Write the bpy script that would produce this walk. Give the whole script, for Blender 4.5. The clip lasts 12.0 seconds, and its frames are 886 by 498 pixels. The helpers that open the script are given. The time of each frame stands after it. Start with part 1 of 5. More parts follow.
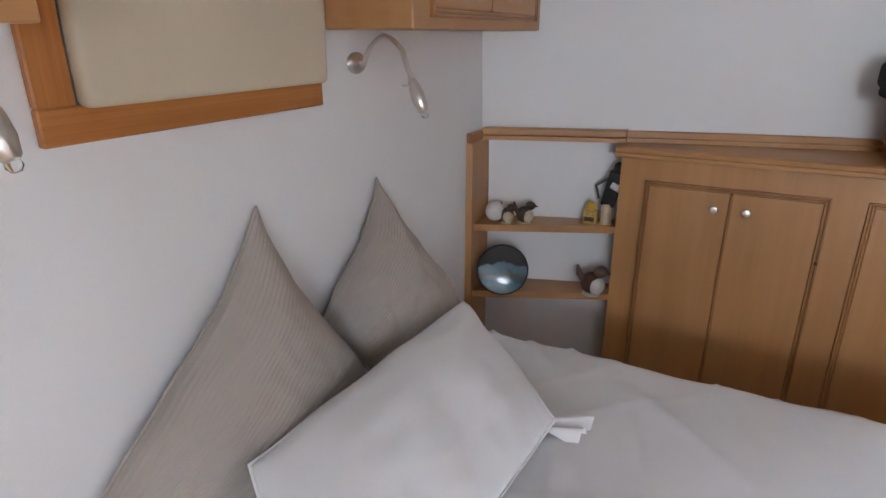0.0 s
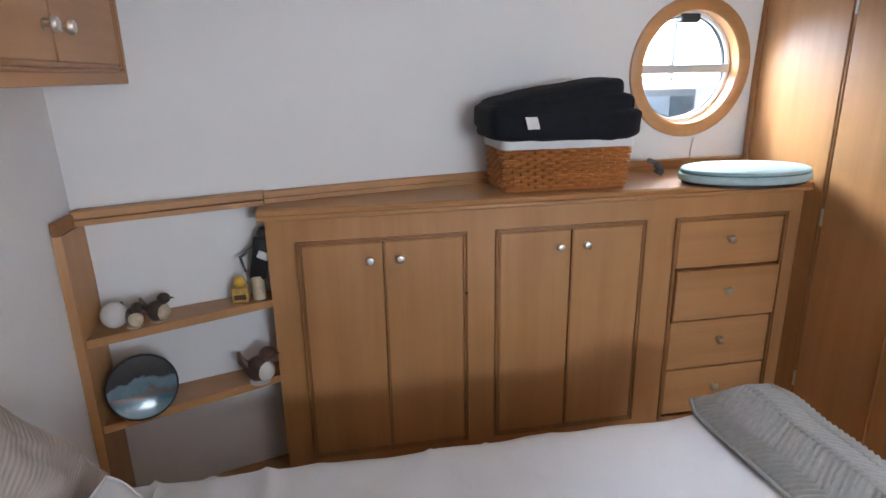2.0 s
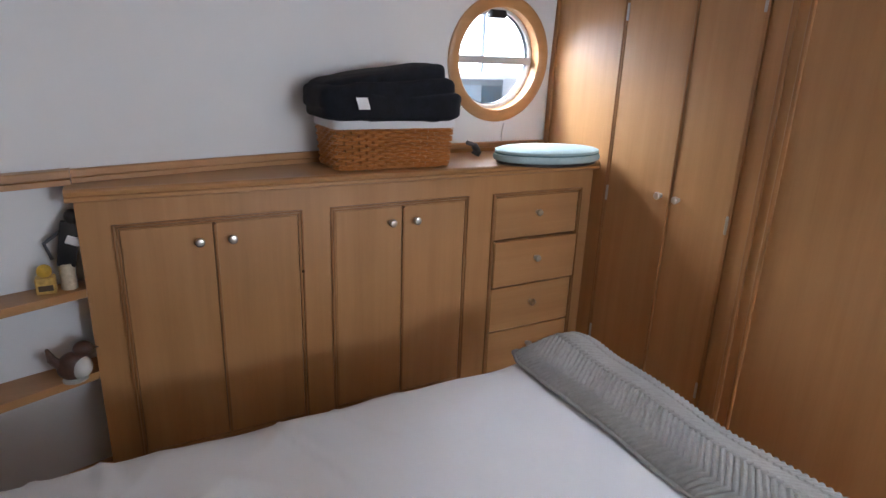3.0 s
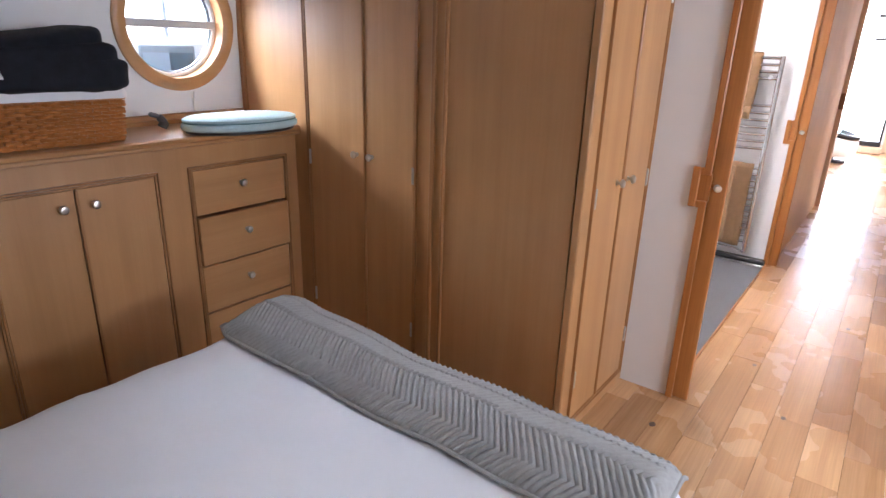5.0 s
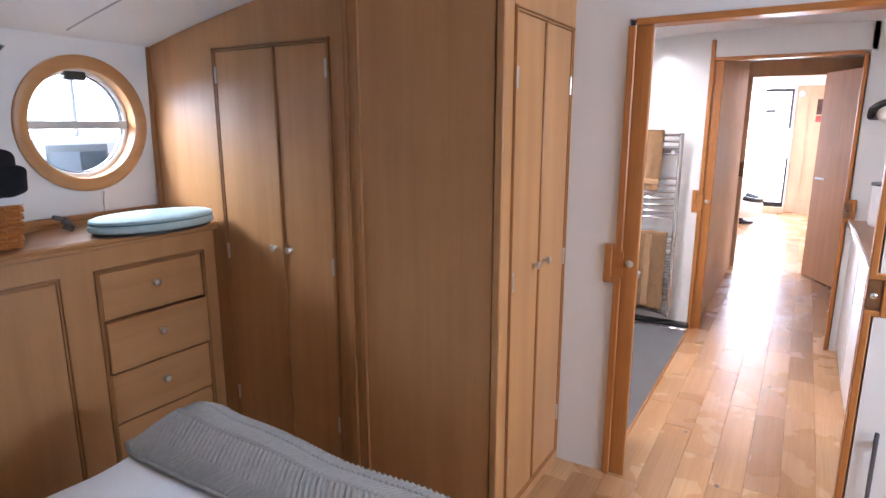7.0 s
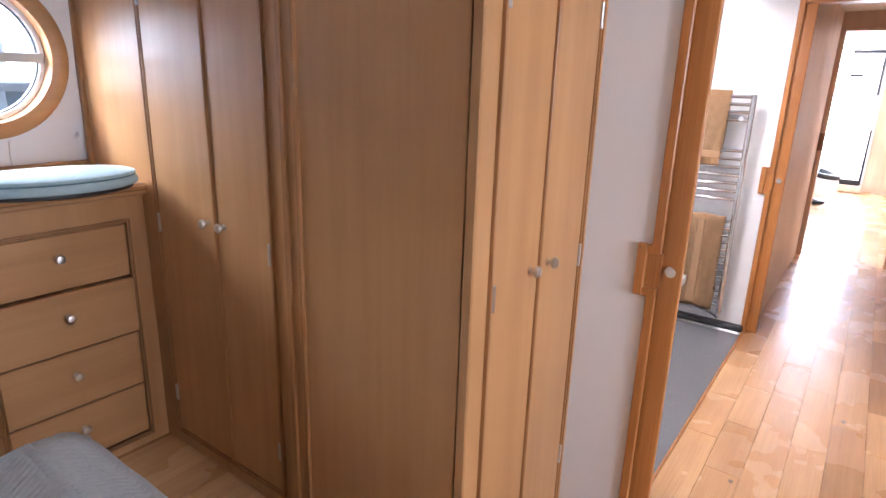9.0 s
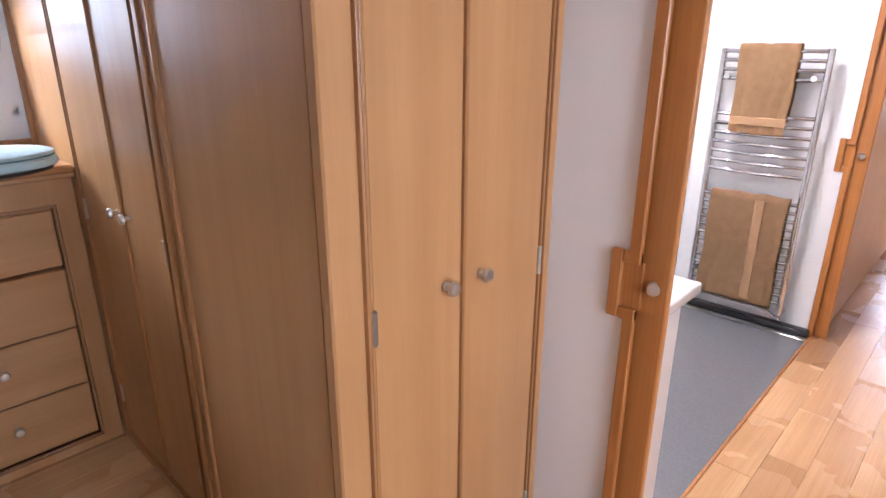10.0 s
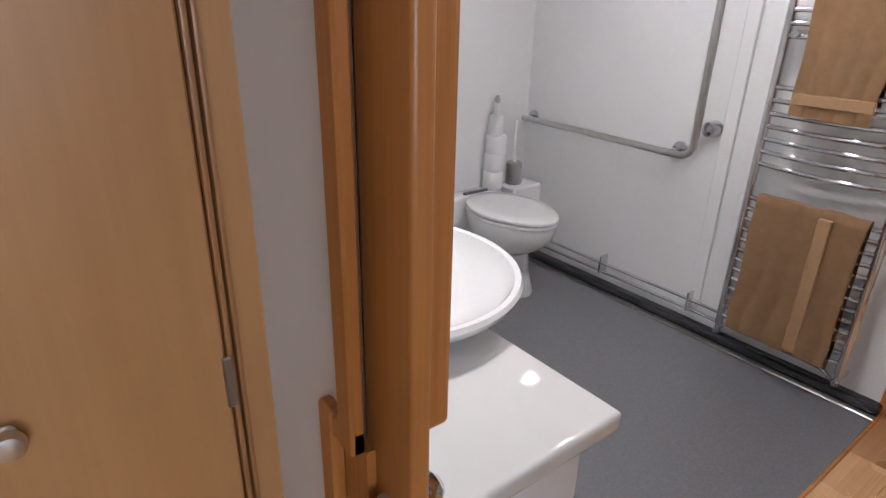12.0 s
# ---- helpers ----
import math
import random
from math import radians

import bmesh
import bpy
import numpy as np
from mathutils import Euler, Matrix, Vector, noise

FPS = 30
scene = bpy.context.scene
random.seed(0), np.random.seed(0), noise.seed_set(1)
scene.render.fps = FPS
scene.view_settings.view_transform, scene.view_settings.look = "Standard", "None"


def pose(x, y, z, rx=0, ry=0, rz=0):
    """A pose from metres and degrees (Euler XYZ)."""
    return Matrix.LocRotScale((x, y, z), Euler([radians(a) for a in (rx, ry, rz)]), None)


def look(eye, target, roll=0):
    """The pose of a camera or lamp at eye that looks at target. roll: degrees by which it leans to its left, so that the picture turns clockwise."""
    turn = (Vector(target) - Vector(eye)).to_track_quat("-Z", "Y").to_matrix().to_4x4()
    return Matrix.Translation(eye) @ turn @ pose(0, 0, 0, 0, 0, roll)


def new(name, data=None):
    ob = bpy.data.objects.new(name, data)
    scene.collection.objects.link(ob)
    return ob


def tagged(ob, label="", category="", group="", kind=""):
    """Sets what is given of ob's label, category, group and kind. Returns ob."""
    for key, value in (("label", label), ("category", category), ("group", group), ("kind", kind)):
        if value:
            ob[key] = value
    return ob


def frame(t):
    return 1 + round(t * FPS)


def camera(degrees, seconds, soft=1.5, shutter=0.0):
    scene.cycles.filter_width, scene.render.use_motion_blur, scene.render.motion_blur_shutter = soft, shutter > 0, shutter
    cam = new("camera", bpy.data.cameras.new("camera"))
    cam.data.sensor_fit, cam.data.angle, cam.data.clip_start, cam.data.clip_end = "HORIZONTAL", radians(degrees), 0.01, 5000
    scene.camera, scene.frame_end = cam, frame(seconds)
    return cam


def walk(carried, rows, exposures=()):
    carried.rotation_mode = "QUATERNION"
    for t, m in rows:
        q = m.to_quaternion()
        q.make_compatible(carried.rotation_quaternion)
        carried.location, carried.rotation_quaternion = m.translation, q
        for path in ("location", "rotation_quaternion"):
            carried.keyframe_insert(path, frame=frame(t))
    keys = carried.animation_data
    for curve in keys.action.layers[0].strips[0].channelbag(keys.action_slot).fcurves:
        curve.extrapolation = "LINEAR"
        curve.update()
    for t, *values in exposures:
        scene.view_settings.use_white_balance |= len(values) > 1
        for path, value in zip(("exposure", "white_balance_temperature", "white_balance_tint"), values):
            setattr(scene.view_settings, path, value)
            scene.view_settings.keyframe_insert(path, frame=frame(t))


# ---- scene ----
cam = camera(74.0, 12.0)
PATH = [
    (0, (0.034, 0.075, 1.474), (-0.825, 1.747, 0.789), -0.1),
    (0.5, (-0.043, 0.126, 1.439), (-0.606, 1.915, 0.743), -0.0),
    (1, (-0.082, 0.3, 1.459), (-0.389, 2.18, 0.849), -2.2),
    (1.5, (-0.087, 0.391, 1.476), (-0.103, 2.298, 0.874), -2.2),
    (2, (-0.137, 0.384, 1.497), (0.209, 2.27, 0.928), -1.0),
    (2.5, (-0.225, 0.352, 1.477), (0.445, 2.138, 0.873), -0.7),
    (3, (-0.227, 0.316, 1.473), (0.692, 1.989, 0.875), 2.1),
    (3.5, (-0.194, 0.258, 1.462), (0.908, 1.81, 0.848), 1.4),
    (3.7, (-0.196, 0.243, 1.462), (1.011, 1.712, 0.84), 2.0),
    (5.3, (-0.062, 0.12, 1.449), (1.49, 1.202, 0.801), 1.1),
    (5.5, (-0.05, 0.107, 1.452), (1.537, 1.146, 0.818), 0.7),
    (6, (-0.034, 0.091, 1.492), (1.613, 1.102, 0.975), -0.5),
    (6.5, (-0.023, 0.086, 1.499), (1.653, 1.072, 1.029), 0.1),
    (7, (-0.027, 0.092, 1.507), (1.644, 1.108, 1.091), 0.0),
    (7.2, (-0.015, 0.092, 1.502), (1.646, 1.123, 1.079), -0.1),
    (8.8, (0.505, 0.195, 1.465), (2.068, 1.326, 0.937), 1.8),
    (9, (0.634, 0.236, 1.47), (2.194, 1.359, 0.918), 1.8),
    (9.5, (0.903, 0.222, 1.444), (2.423, 1.398, 0.89), -1.0),
    (10, (1.188, 0.171, 1.443), (2.555, 1.478, 0.793), 0.2),
    (10.5, (1.443, 0.238, 1.433), (2.878, 1.487, 0.816), 2.7),
    (11, (1.677, 0.309, 1.406), (3.138, 1.507, 0.749), 0.4),
    (11.5, (1.923, 0.282, 1.392), (3.149, 1.677, 0.651), 0.1),
    (12, (2.132, 0.302, 1.39), (3.268, 1.752, 0.609), 1.4),
]
EXPOSURES = [(0.0, 0.08, 5750, 11.0), (1.0, 0.20, 5700, 11.0), (1.9, 0.28, 5650, 10.0), (2.5, 0.02, 5650, 11.0), (3.7, -0.08, 5700, 13.0), (5.5, 0.0, 5520, 16.0), (7.0, -0.09, 5520, 16.0), (9.0, 0.10, 5520, 18.0), (10.5, 0.0, 5520, 20.0), (11.0, -0.22, 5700, 21.0), (11.5, -0.80, 5600, 16.0), (12.0, -1.08, 5600, 12.0)]
walk(cam, [(t, look(eye, target, roll)) for t, eye, target, roll in PATH], EXPOSURES)

# ---------------------------------------------------------------- light
world = bpy.data.worlds.new("sky")
scene.world = world
world.use_nodes = True
wn = world.node_tree
sky = wn.nodes.new("ShaderNodeTexSky")
sky.sky_type, sky.sun_disc = "NISHITA", False
sky.sun_elevation, sky.sun_rotation = radians(40), radians(120)
wn.links.new(sky.outputs[0], wn.nodes["Background"].inputs[0])
wn.nodes["Background"].inputs[1].default_value = 0.15
SUN = bpy.data.lights.new("sun", "SUN")
SUN.energy, SUN.angle, SUN.color = 1.2, radians(12), (1.0, 0.95, 0.88)
new("sun", SUN).matrix_world = look((0, 0, 30), (14, 9, 0))


def area(name, eye, target, w, h, power, color=(1, 1, 1)):
    L = bpy.data.lights.new(name, "AREA")
    L.shape, L.size, L.size_y, L.energy, L.color = "RECTANGLE", w, h, power, color
    new(name, L).matrix_world = look(eye, target)


# unseen fill for assumed daylight from the other side, aimed at the cupboards
area("side_fill_light", (1.5, -2.2, 1.45), (3.6, 0.9, 0.75), 1.4, 0.45, 56, (0.94, 0.975, 0.985))
# added overhead fill lamp; the ceiling has no hatch here
area("overhead_fill_light", (1.85, -0.85, 2.04), (1.95, -0.5, 0.0), 0.8, 0.8, 5, (0.94, 0.975, 0.985))
area("porthole_sky", (1.05, 3.65, 2.15), (1.35, 2.6, 1.3), 2.4, 0.7, 430, (0.92, 0.97, 1.0))
# two unseen lamps added at the saloon sides to brighten its floor
area("saloon_fill_light_a", (9.2, -2.2, 1.5), (9.2, 0, 0.3), 2.6, 0.8, 105, (0.97, 0.985, 1.0))
area("saloon_fill_light_b", (9.4, 2.7, 1.5), (9.2, 0, 0.3), 2.6, 0.8, 105, (0.97, 0.985, 1.0))
area("saloon_door_light", (12.6, 0.85, 1.5), (8.0, 0.4, 0.6), 1.4, 2.2, 330, (0.97, 0.985, 1.0))
BATH_SPOTS = ((2.95, 1.15), (3.75, 1.15), (4.2, 1.9), (3.3, 2.0))
for k in BATH_SPOTS:
    area("bath_downlight", (k[0], k[1], 2.02), (k[0], k[1], 0.0), 0.09, 0.09, 21, (1.0, 0.88, 0.77))
area("passage_downlight", (3.4, 0.2, 2.09), (3.4, 0.2, 0), 0.07, 0.07, 7, (1.0, 0.93, 0.85))

# ---------------------------------------------------------------- materials


def mat(name):
    m = bpy.data.materials.new(name)
    m.use_nodes = True
    n = m.node_tree
    return m, n, n.nodes["Principled BSDF"]


def node(n, kind, **kw):
    k = n.nodes.new(kind)
    for key, v in kw.items():
        k.inputs[key.replace("_", " ")].default_value = v
    return k


def coords(n, scale=(1, 1, 1), rand=False):
    tc = n.nodes.new("ShaderNodeTexCoord")
    mp = n.nodes.new("ShaderNodeMapping")
    mp.inputs["Scale"].default_value = scale
    n.links.new(tc.outputs["Object"], mp.inputs["Vector"])
    if rand:
        oi = n.nodes.new("ShaderNodeObjectInfo")
        sc = n.nodes.new("ShaderNodeMath")
        sc.operation = "MULTIPLY"
        sc.inputs[1].default_value = 37.0
        n.links.new(oi.outputs["Random"], sc.inputs[0])
        cb = n.nodes.new("ShaderNodeCombineXYZ")
        for i in range(3):
            n.links.new(sc.outputs[0], cb.inputs[i])
        n.links.new(cb.outputs[0], mp.inputs["Location"])
        return mp.outputs[0], oi.outputs["Random"]
    return mp.outputs[0], None


def ramp(n, fac, stops):
    r = n.nodes.new("ShaderNodeValToRGB")
    e = r.color_ramp.elements
    e[0].position, e[0].color = stops[0][0], (*stops[0][1], 1)
    e[1].position, e[1].color = stops[-1][0], (*stops[-1][1], 1)
    for p, c in stops[1:-1]:
        k = e.new(p)
        k.color = (*c, 1)
    n.links.new(fac, r.inputs[0])
    return r.outputs[0]


def mix(n, fac, a, b, kind="MIX"):
    m = n.nodes.new("ShaderNodeMix")
    m.data_type, m.blend_type = "RGBA", kind
    for sock, v in ((m.inputs[0], fac), (m.inputs[6], a), (m.inputs[7], b)):
        if isinstance(v, (int, float)):
            sock.default_value = v
        elif isinstance(v, tuple):
            sock.default_value = (*v, 1)
        else:
            n.links.new(v, sock)
    return m.outputs[2]


def bump(n, b, height, strength, dist=0.002):
    k = n.nodes.new("ShaderNodeBump")
    k.inputs["Strength"].default_value, k.inputs["Distance"].default_value = strength, dist
    n.links.new(height, k.inputs["Height"])
    n.links.new(k.outputs[0], b.inputs["Normal"])


def tex(n, vec, scale, detail=4.0, rough=0.6):
    t = node(n, "ShaderNodeTexNoise", Scale=scale, Detail=detail, Roughness=rough)
    n.links.new(vec, t.inputs["Vector"])
    return t.outputs["Fac"]


def wood(name, dark, mid, light, along="z", gloss=0.35, rand=False, grain=1.0):
    m, n, b = mat(name)
    k = {"x": (1.2, 22, 22), "y": (22, 1.2, 22), "z": (22, 22, 1.2)}[along]
    f = {"x": (3, 160, 160), "y": (160, 3, 160), "z": (160, 160, 3)}[along]
    v, r = coords(n, k, rand)
    v2, _ = coords(n, f, rand)
    v3, _ = coords(n, (1.3, 1.3, 1.3), rand)
    broad = tex(n, v, 0.55, 5, 0.65)
    fine = tex(n, v2, 1.0, 2, 0.5)
    cloud = tex(n, v3, 2.0, 3, 0.5)
    col = ramp(n, broad, [(0.25, dark), (0.5, mid), (0.75, light)])
    col = mix(n, 0.22 * grain, col, ramp(n, fine, [(0.3, tuple(c * 0.55 for c in dark)), (0.7, light)]))
    col = mix(n, 0.35, col, ramp(n, cloud, [(0.3, (0.72, 0.7, 0.68)), (0.7, (1.12, 1.1, 1.08))]), "MULTIPLY")
    if rand:
        col = mix(n, 0.85, col, ramp(n, r, [(0.0, (0.66, 0.57, 0.49)), (0.22, (0.93, 0.89, 0.85)), (0.7, (1.1, 1.1, 1.08)), (1.0, (1.25, 1.28, 1.3))]), "MULTIPLY")
    n.links.new(col, b.inputs["Base Color"])
    rg = n.nodes.new("ShaderNodeMapRange")
    rg.inputs["To Min"].default_value, rg.inputs["To Max"].default_value = gloss - 0.02, gloss + 0.08
    n.links.new(cloud, rg.inputs[0])
    n.links.new(rg.outputs[0], b.inputs["Roughness"])
    bump(n, b, fine, 0.12, 0.0006)
    return m


def plain(name, col, rough=0.5, metal=0.0, var=0.06, scale=6.0, bumps=0.0, bscale=60.0, bdist=0.002, coat=0.0):
    m, n, b = mat(name)
    v, _ = coords(n)
    t = tex(n, v, scale, 5, 0.6)
    lo, hi = tuple(c * (1 - var) for c in col), tuple(min(1, c * (1 + var)) for c in col)
    n.links.new(ramp(n, t, [(0.3, lo), (0.7, hi)]), b.inputs["Base Color"])
    b.inputs["Roughness"].default_value, b.inputs["Metallic"].default_value = rough, metal
    b.inputs["Coat Weight"].default_value = coat
    if bumps:
        bump(n, b, tex(n, v, bscale, 3, 0.6), bumps, bdist)
    return m


OAK = wood("oak_veneer_upright", (0.415, 0.2065, 0.075), (0.48, 0.2495, 0.097), (0.535, 0.2925, 0.123), "z", 0.31, grain=0.2)
OAK_X = wood("oak_veneer_along", (0.415, 0.2065, 0.075), (0.48, 0.2495, 0.097), (0.535, 0.2925, 0.123), "x", 0.31, grain=0.26)
OAK_Y = wood("oak_veneer_across", (0.415, 0.2065, 0.075), (0.48, 0.2495, 0.097), (0.535, 0.2925, 0.123), "y", 0.31, grain=0.26)
TRIM = wood("dark_oak_moulding", (0.29, 0.125, 0.040), (0.38, 0.180, 0.062), (0.47, 0.235, 0.088), "z", 0.32)
PINE = wood("orange_stained_frame", (0.36, 0.13, 0.028), (0.46, 0.18, 0.042), (0.53, 0.23, 0.062), "z", 0.33)
PINE_Y = wood("orange_stained_frame_across", (0.36, 0.13, 0.028), (0.46, 0.18, 0.042), (0.53, 0.23, 0.062), "y", 0.33)
PANEL = wood("pale_birch_panel", (0.64, 0.44, 0.29), (0.72, 0.52, 0.36), (0.78, 0.58, 0.42), "z", 0.4, grain=0.4)
FLOOR = wood("oiled_maple_planks", (0.45, 0.245, 0.108), (0.55, 0.322, 0.15), (0.63, 0.39, 0.195), "x", 0.24, rand=True)
# dark joints, and the painted shade inside cabinets and door slots
GAP = plain("dark_joint_and_shade", (0.11, 0.05, 0.020), 0.8)
WALL = plain("white_painted_lining", (0.80, 0.80, 0.80), 0.5, var=0.025, scale=1.5, bumps=0.08, bscale=25)
CEIL = plain("white_ceiling_board", (0.82, 0.82, 0.81), 0.38, var=0.02, scale=1.2)
GLOSSWHITE = plain("gloss_white_panel", (0.82, 0.82, 0.82), 0.2, var=0.02, scale=2)
VINYL = plain("grey_vinyl_floor", (0.165, 0.168, 0.175), 0.27, var=0.10, scale=90, bumps=0.05, bscale=200, bdist=0.0006)
BLACK = plain("black_plastic", (0.015, 0.015, 0.016), 0.35)
DARKRUBBER = plain("dark_skirting", (0.03, 0.03, 0.032), 0.25)
CHROME = plain("chrome", (0.70, 0.70, 0.71), 0.08, 1.0, var=0.02)
STEEL = plain("brushed_steel", (0.55, 0.54, 0.52), 0.3, 1.0, var=0.05, scale=40)
NICKEL = plain("satin_nickel", (0.66, 0.63, 0.59), 0.30, 1.0, var=0.05, scale=40)
CERAMIC = plain("white_ceramic", (0.80, 0.80, 0.79), 0.08, var=0.01, coat=0.5)
VANITY = plain("polished_white_top", (0.64, 0.63, 0.61), 0.06, var=0.01, coat=0.3)
LINEN = plain("white_cotton", (0.78, 0.78, 0.79), 0.85, var=0.03, scale=3, bumps=0.15, bscale=700, bdist=0.0006)
TOWEL = plain("brown_towelling", (0.46, 0.285, 0.145), 0.95, var=0.08, scale=25, bumps=0.4, bscale=380, bdist=0.002)
TOWELBAND = plain("brown_towel_band", (0.37, 0.225, 0.115), 0.85, var=0.06, scale=60, bumps=0.3, bscale=300)
NAVY = plain("navy_fleece", (0.006, 0.007, 0.012), 0.95, var=0.35, scale=30, bumps=0.5, bscale=300, bdist=0.003)
GREYKNIT = plain("grey_knit", (0.385, 0.38, 0.36), 0.95, var=0.08, scale=50, bumps=0.6, bscale=350, bdist=0.003)
BLIND = plain("beige_blind_fabric", (0.62, 0.54, 0.40), 0.85, var=0.03, scale=4, bumps=0.2, bscale=500, bdist=0.0006)
MINT = plain("pale_blue_cushion", (0.40, 0.53, 0.55), 0.8, var=0.06, scale=20, bumps=0.3, bscale=400, bdist=0.001)
LABEL = plain("white_label", (0.8, 0.8, 0.8), 0.6)
WORKTOP = wood("brown_worktop", (0.18, 0.085, 0.035), (0.25, 0.125, 0.055), (0.31, 0.165, 0.08), "x", 0.3)

# ribbed beige cotton of the pillows
RIB, rn, rb = mat("ribbed_beige_cotton")
rv, _ = coords(rn)
wv = node(rn, "ShaderNodeTexWave", Scale=13.0, Distortion=0.5, Detail=1.0)
wv.bands_direction = "Y"
ruv = rn.nodes.new("ShaderNodeTexCoord")
rn.links.new(ruv.outputs["UV"], wv.inputs["Vector"])
rn.links.new(mix(rn, tex(rn, rv, 5), (0.37, 0.325, 0.285), (0.43, 0.385, 0.34)), rb.inputs["Base Color"])
rb.inputs["Roughness"].default_value = 0.9
bump(rn, rb, wv.outputs["Fac"], 0.5, 0.0025)

GLASS, gn, gb = mat("window_glass")
gb.inputs["Base Color"].default_value = (0.95, 0.97, 0.97, 1)
gb.inputs["Transmission Weight"].default_value = 1.0
gb.inputs["Roughness"].default_value = 0.0
gb.inputs["IOR"].default_value = 1.45


def emit(name, col, power):
    m, n, b = mat(name)
    b.inputs["Base Color"].default_value = (*col, 1)
    b.inputs["Emission Color"].default_value = (*col, 1)
    b.inputs["Emission Strength"].default_value = power
    return m


DAY = emit("bright_overcast", (0.97, 0.985, 1.0), 9.0)

# ---------------------------------------------------------------- mesh tools


def bx(bm, x0, x1, y0, y1, z0, z1, bev=0.0, seg=1):
    r = bmesh.ops.create_cube(bm, size=1.0)
    vs = r["verts"]
    for v in vs:
        v.co = Vector(((x0 + x1) / 2 + v.co.x * (x1 - x0), (y0 + y1) / 2 + v.co.y * (y1 - y0), (z0 + z1) / 2 + v.co.z * (z1 - z0)))
    if bev:
        es = list({e for v in vs for e in v.link_edges})
        bmesh.ops.bevel(bm, geom=es, offset=bev, segments=seg, profile=0.6, affect="EDGES")
    return bm


def box(x0, x1, y0, y1, z0, z1, bev=0.0, seg=1):
    return bx(bmesh.new(), x0, x1, y0, y1, z0, z1, bev, seg)


def ring(bm, pts):
    return [bm.verts.new(p) for p in pts]


def skin(bm, a, b, closed=True):
    n = len(a)
    for i in range(n if closed else n - 1):
        bm.faces.new((a[i], a[(i + 1) % n], b[(i + 1) % n], b[i]))


def tube(bm, pts, r, seg=12, cap=True):
    pts = [Vector(p) for p in pts]
    up = Vector((0.31, 0.17, 0.93))
    rings = []
    for i, p in enumerate(pts):
        d = (pts[min(i + 1, len(pts) - 1)] - pts[max(i - 1, 0)]).normalized()
        s = d.cross(up).normalized()
        u = s.cross(d)
        rr = r[i] if isinstance(r, (list, tuple)) else r
        rings.append(ring(bm, [p + (s * math.cos(a) + u * math.sin(a)) * rr for a in [2 * math.pi * k / seg for k in range(seg)]]))
    for a, b in zip(rings, rings[1:]):
        skin(bm, a, b)
    if cap:
        bm.faces.new(rings[0][::-1])
        bm.faces.new(rings[-1])
    return bm


def lathe(bm, prof, m, seg=24, sx=1.0, sy=1.0, hollow=False):
    """Turns (radius, height) pairs round the local z of m."""
    rings = [ring(bm, [m @ Vector((max(r, 1e-4) * sx * math.cos(a), max(r, 1e-4) * sy * math.sin(a), z)) for a in [2 * math.pi * k / seg for k in range(seg)]]) for r, z in prof]
    for a, b in zip(rings, rings[1:]):
        skin(bm, a, b)
    if hollow:
        skin(bm, rings[-1], rings[0])
    else:
        bm.faces.new(rings[0][::-1])
        bm.faces.new(rings[-1])
    return bm


def arc(points, n=8):
    """A smooth curve through the points."""
    p = [Vector(q) for q in points]
    p = [2 * p[0] - p[1], *p, 2 * p[-1] - p[-2]]
    out = []
    for a, b, c, d in zip(p, p[1:], p[2:], p[3:]):
        for k in range(n):
            t = k / n
            out.append(0.5 * (2 * b + (c - a) * t + (2 * a - 5 * b + 4 * c - d) * t * t + (3 * b - a - 3 * c + d) * t ** 3))
    return out + [p[-2]]


def part(name, bm, material, parent=None, label="", smooth=False):
    me = bpy.data.meshes.new(name)
    bmesh.ops.recalc_face_normals(bm, faces=bm.faces)
    if smooth:
        for f in bm.faces:
            f.smooth = True
        for e in bm.edges:
            if len(e.link_faces) == 2 and e.calc_face_angle() > 0.7:
                e.smooth = False
    bm.to_mesh(me)
    bm.free()
    me.materials.append(material)
    ob = new(name, me)
    if parent is not None:
        ob.parent = parent
        if parent.parent is None:
            ob.matrix_parent_inverse = parent.matrix_basis.inverted()
    if label:
        ob["label"] = label
    return ob


def thing(name, at, label, category, group=""):
    e = new(name)
    e.empty_display_size = 0.1
    e.matrix_basis = Matrix.Translation(at)
    return tagged(e, label, category, group)


def struct(ob, label, category):
    return tagged(ob, label, category, kind="structure")


# ---------------------------------------------------------------- setting
XH, XW, XD, XB, XF, XE = -0.945, 1.735, 2.345, 4.56, 6.90, 11.80   # head wall, wardrobe, doorways, far wall
YC = 0.30


def hull(x, z):
    """The lining of the boat's side, which narrows towards the stern and leans in."""
    return 2.83 - 0.067 * max(0.0, 1.76 - x) ** 2 - 0.05 * (z - 1.1)


def crown(y):
    return 2.13 - 0.27 * ((y - YC) / 2.5) ** 2


PORT = (1.405, 1.505)


